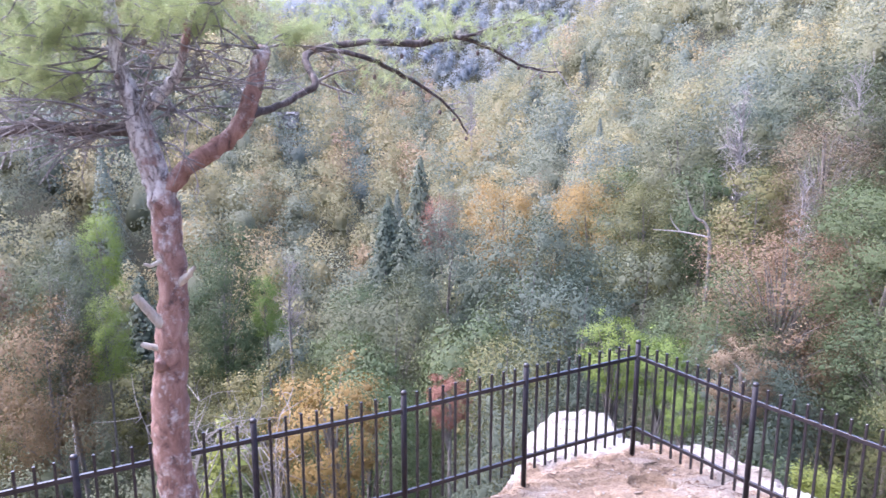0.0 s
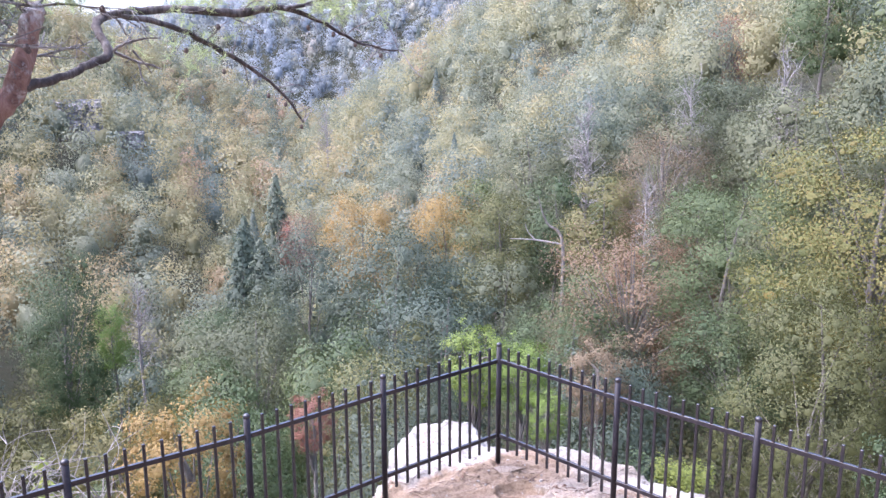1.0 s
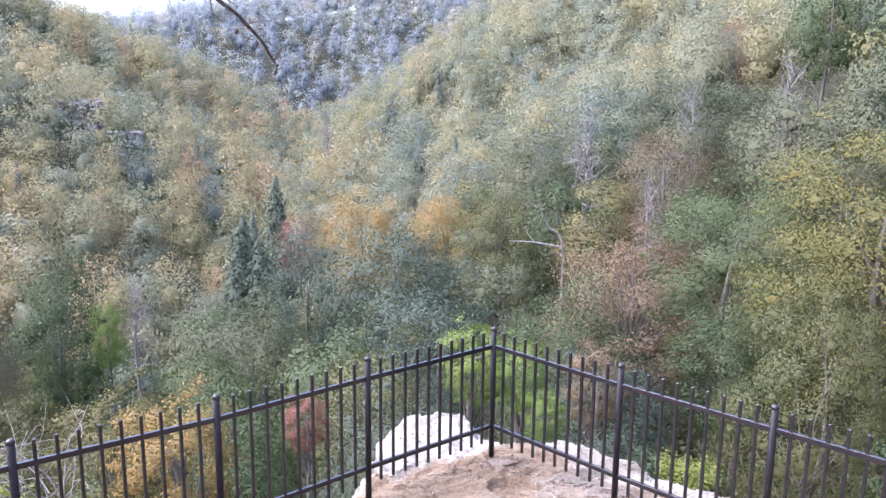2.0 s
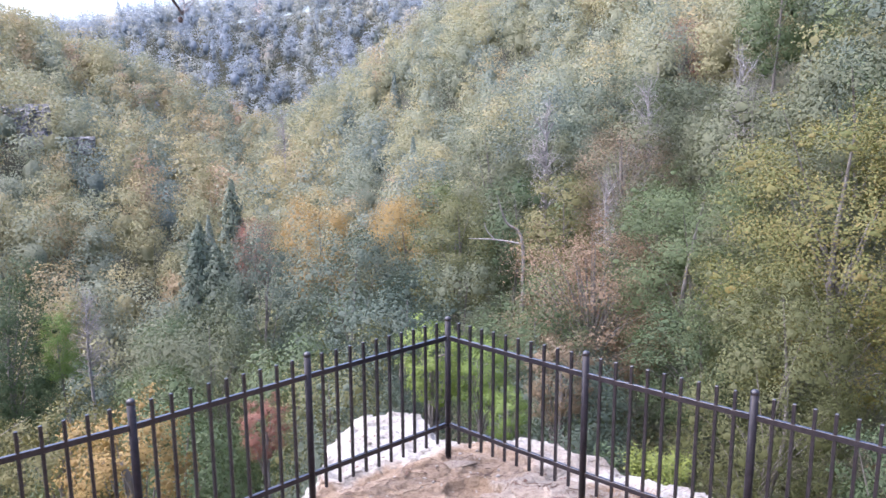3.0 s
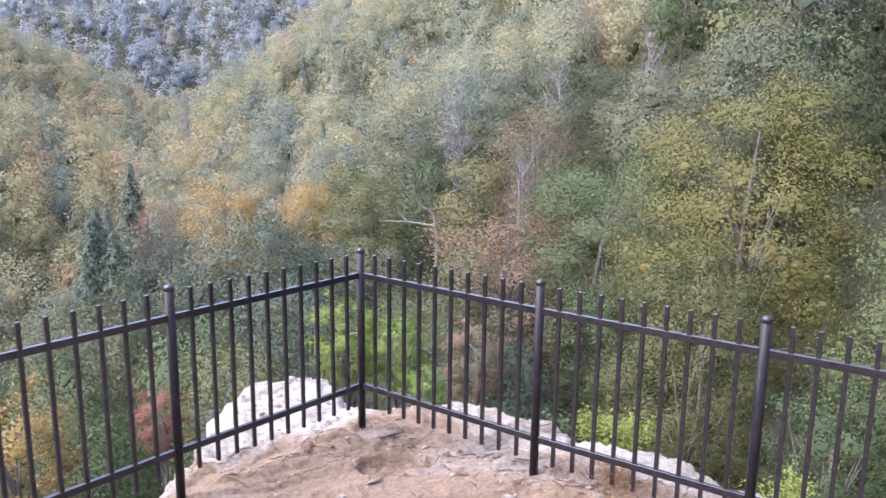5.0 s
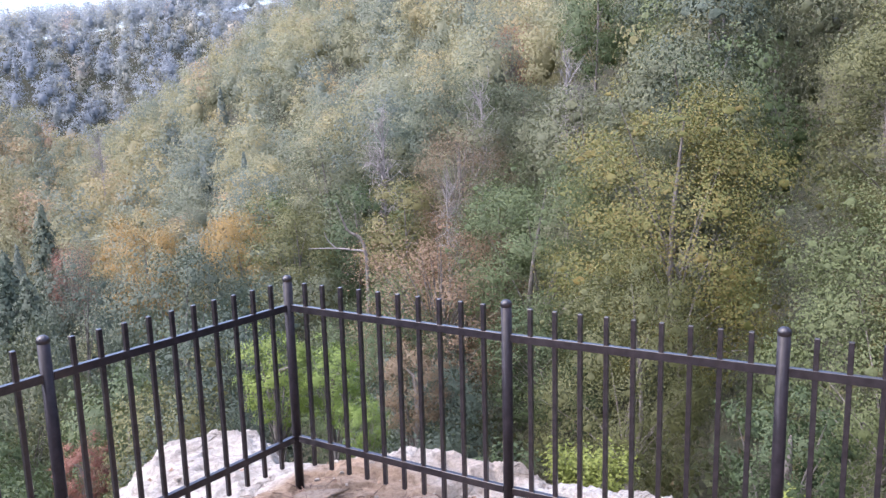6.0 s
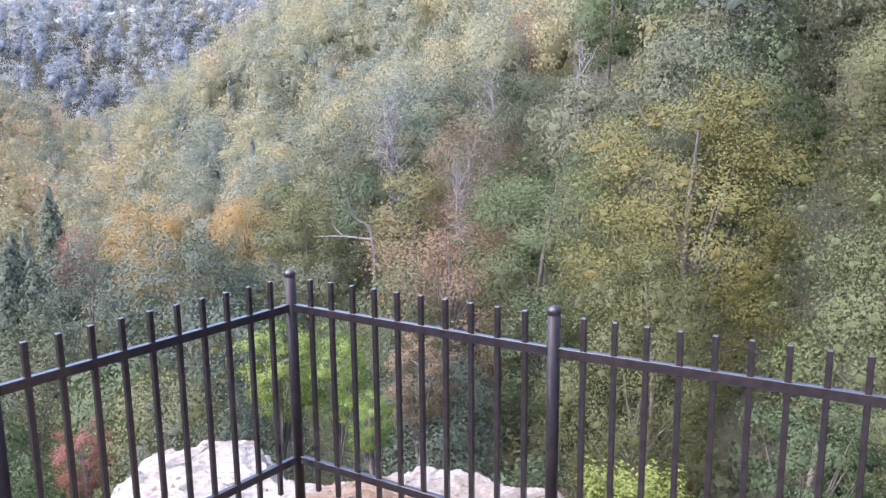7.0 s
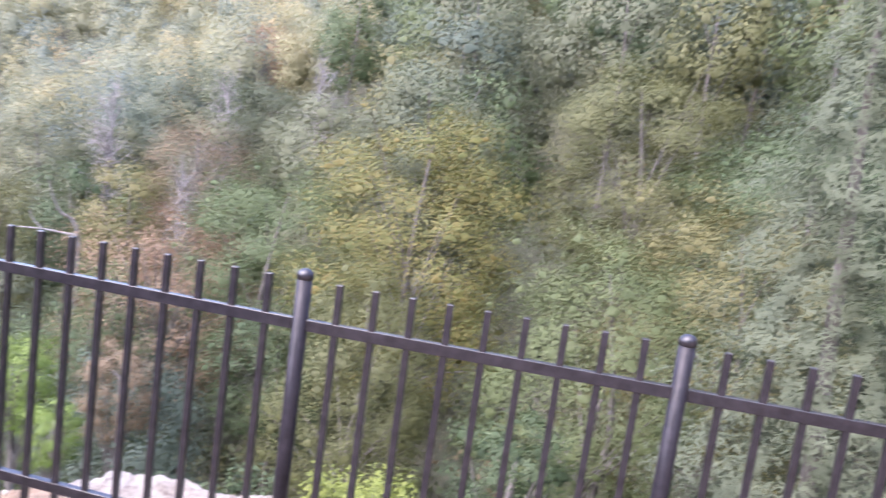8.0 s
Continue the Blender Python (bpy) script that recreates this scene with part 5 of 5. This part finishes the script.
def crag(az, el, dist, width, height, seed):
    """A broken cliff with ledges that stands out of the woods."""
    x, y, z = at_angle(az, el, dist)
    u, v = np.meshgrid(np.linspace(-1, 1, 90), np.linspace(-1, 1, 60), indexing="ij")
    a, b = u * width / 2, v * height / 2
    face = terrace(fbm(a * 0.5, b * 0.25, 0.8, seed, 5) * 3.2, 0.7) + fbm(a, b * 2.5, 1.4, seed + 4, 4) * 0.7 + b * 0.25
    edge = np.maximum(np.abs(u), np.abs(v)) + fbm(a, b, 0.5, seed + 7, 4) * 0.25
    face = face + np.where(v > 0.6, 0.8, 3.5) * smooth(0.75, 1.0, edge)
    verts = np.stack([a, face, b], -1).reshape(-1, 3)
    i, k = np.meshgrid(np.arange(89), np.arange(59), indexing="ij")
    f = np.stack([i * 60 + k, (i + 1) * 60 + k, (i + 1) * 60 + k + 1, i * 60 + k + 1], -1).reshape(-1, 4)
    ob = part("crag", array_mesh("crag", verts, f), CLIFF, None)
    ob.location = (x, y, z)
    ob.rotation_euler = (0, 0, radians(-az))
    tagged(ob, "broken grey sandstone cliff in the wooded slope", "cliff")


CLIFF = bark_material("cliff_stone", (0.12, 0.115, 0.11), (0.175, 0.168, 0.16), (0.24, 0.23, 0.22), 0.8)
crag(-7.6, -1.9, 178, 9, 9, 1)
crag(-4.6, -3.2, 182, 6, 4, 2)


def stone_slab(x, y, lx, ly, h, turn, seed):
    """A thin weathered flake of bedrock lying on the ledge."""
    rng = np.random.RandomState(seed)
    bm = bmesh.new()
    n = 26
    jag = rng.normal(0, 0.06, n)
    rings = []
    for z, k in ((0.0, 0.86), (0.35, 0.97), (0.75, 1.0), (1.0, 0.93)):
        ring = []
        for q in range(n):
            w = 2 * math.pi * q / n
            r = 1 + 0.16 * math.sin(2 * w + seed) + 0.10 * math.sin(5 * w + 2 * seed) + jag[q]
            ring.append(bm.verts.new((math.cos(w) * lx * r * k, math.sin(w) * ly * r * k, z * h - 0.015)))
        rings.append(ring)
    for a, b in zip(rings, rings[1:]):
        for q in range(n):
            bm.faces.new((a[q], a[(q + 1) % n], b[(q + 1) % n], b[q]))
    mid = bm.verts.new((0, 0, h * 1.02 - 0.015))
    for q in range(n):
        bm.faces.new((rings[-1][q], rings[-1][(q + 1) % n], mid))
    ob = part("stone_slab", bm, ROCK, None)
    at = ob.data.attributes.new("soil", "FLOAT", "POINT")
    at.data.foreach_set("value", np.full(len(ob.data.vertices), 0.72, np.float32))
    ob.location = (x, y, top_at(x, y) - 0.004)
    ob.rotation_euler = (0, 0, turn)
    tagged(ob, "thin pale sandstone slab lying on the ledge", "stone", group="slabs on the ledge")


stone_slab(3.02, 6.10, 0.115, 0.075, 0.032, -0.6, 3)
stone_slab(3.27, 5.95, 0.22, 0.07, 0.028, -0.62, 5)
stone_slab(2.84, 6.66, 0.20, 0.07, 0.022, -0.15, 7)
stone_slab(2.62, 6.03, 0.09, 0.05, 0.016, 0.3, 9)
stone_slab(3.52, 5.98, 0.14, 0.06, 0.024, -0.9, 11)
stone_slab(2.12, 6.22, 0.10, 0.05, 0.012, 0.5, 13)
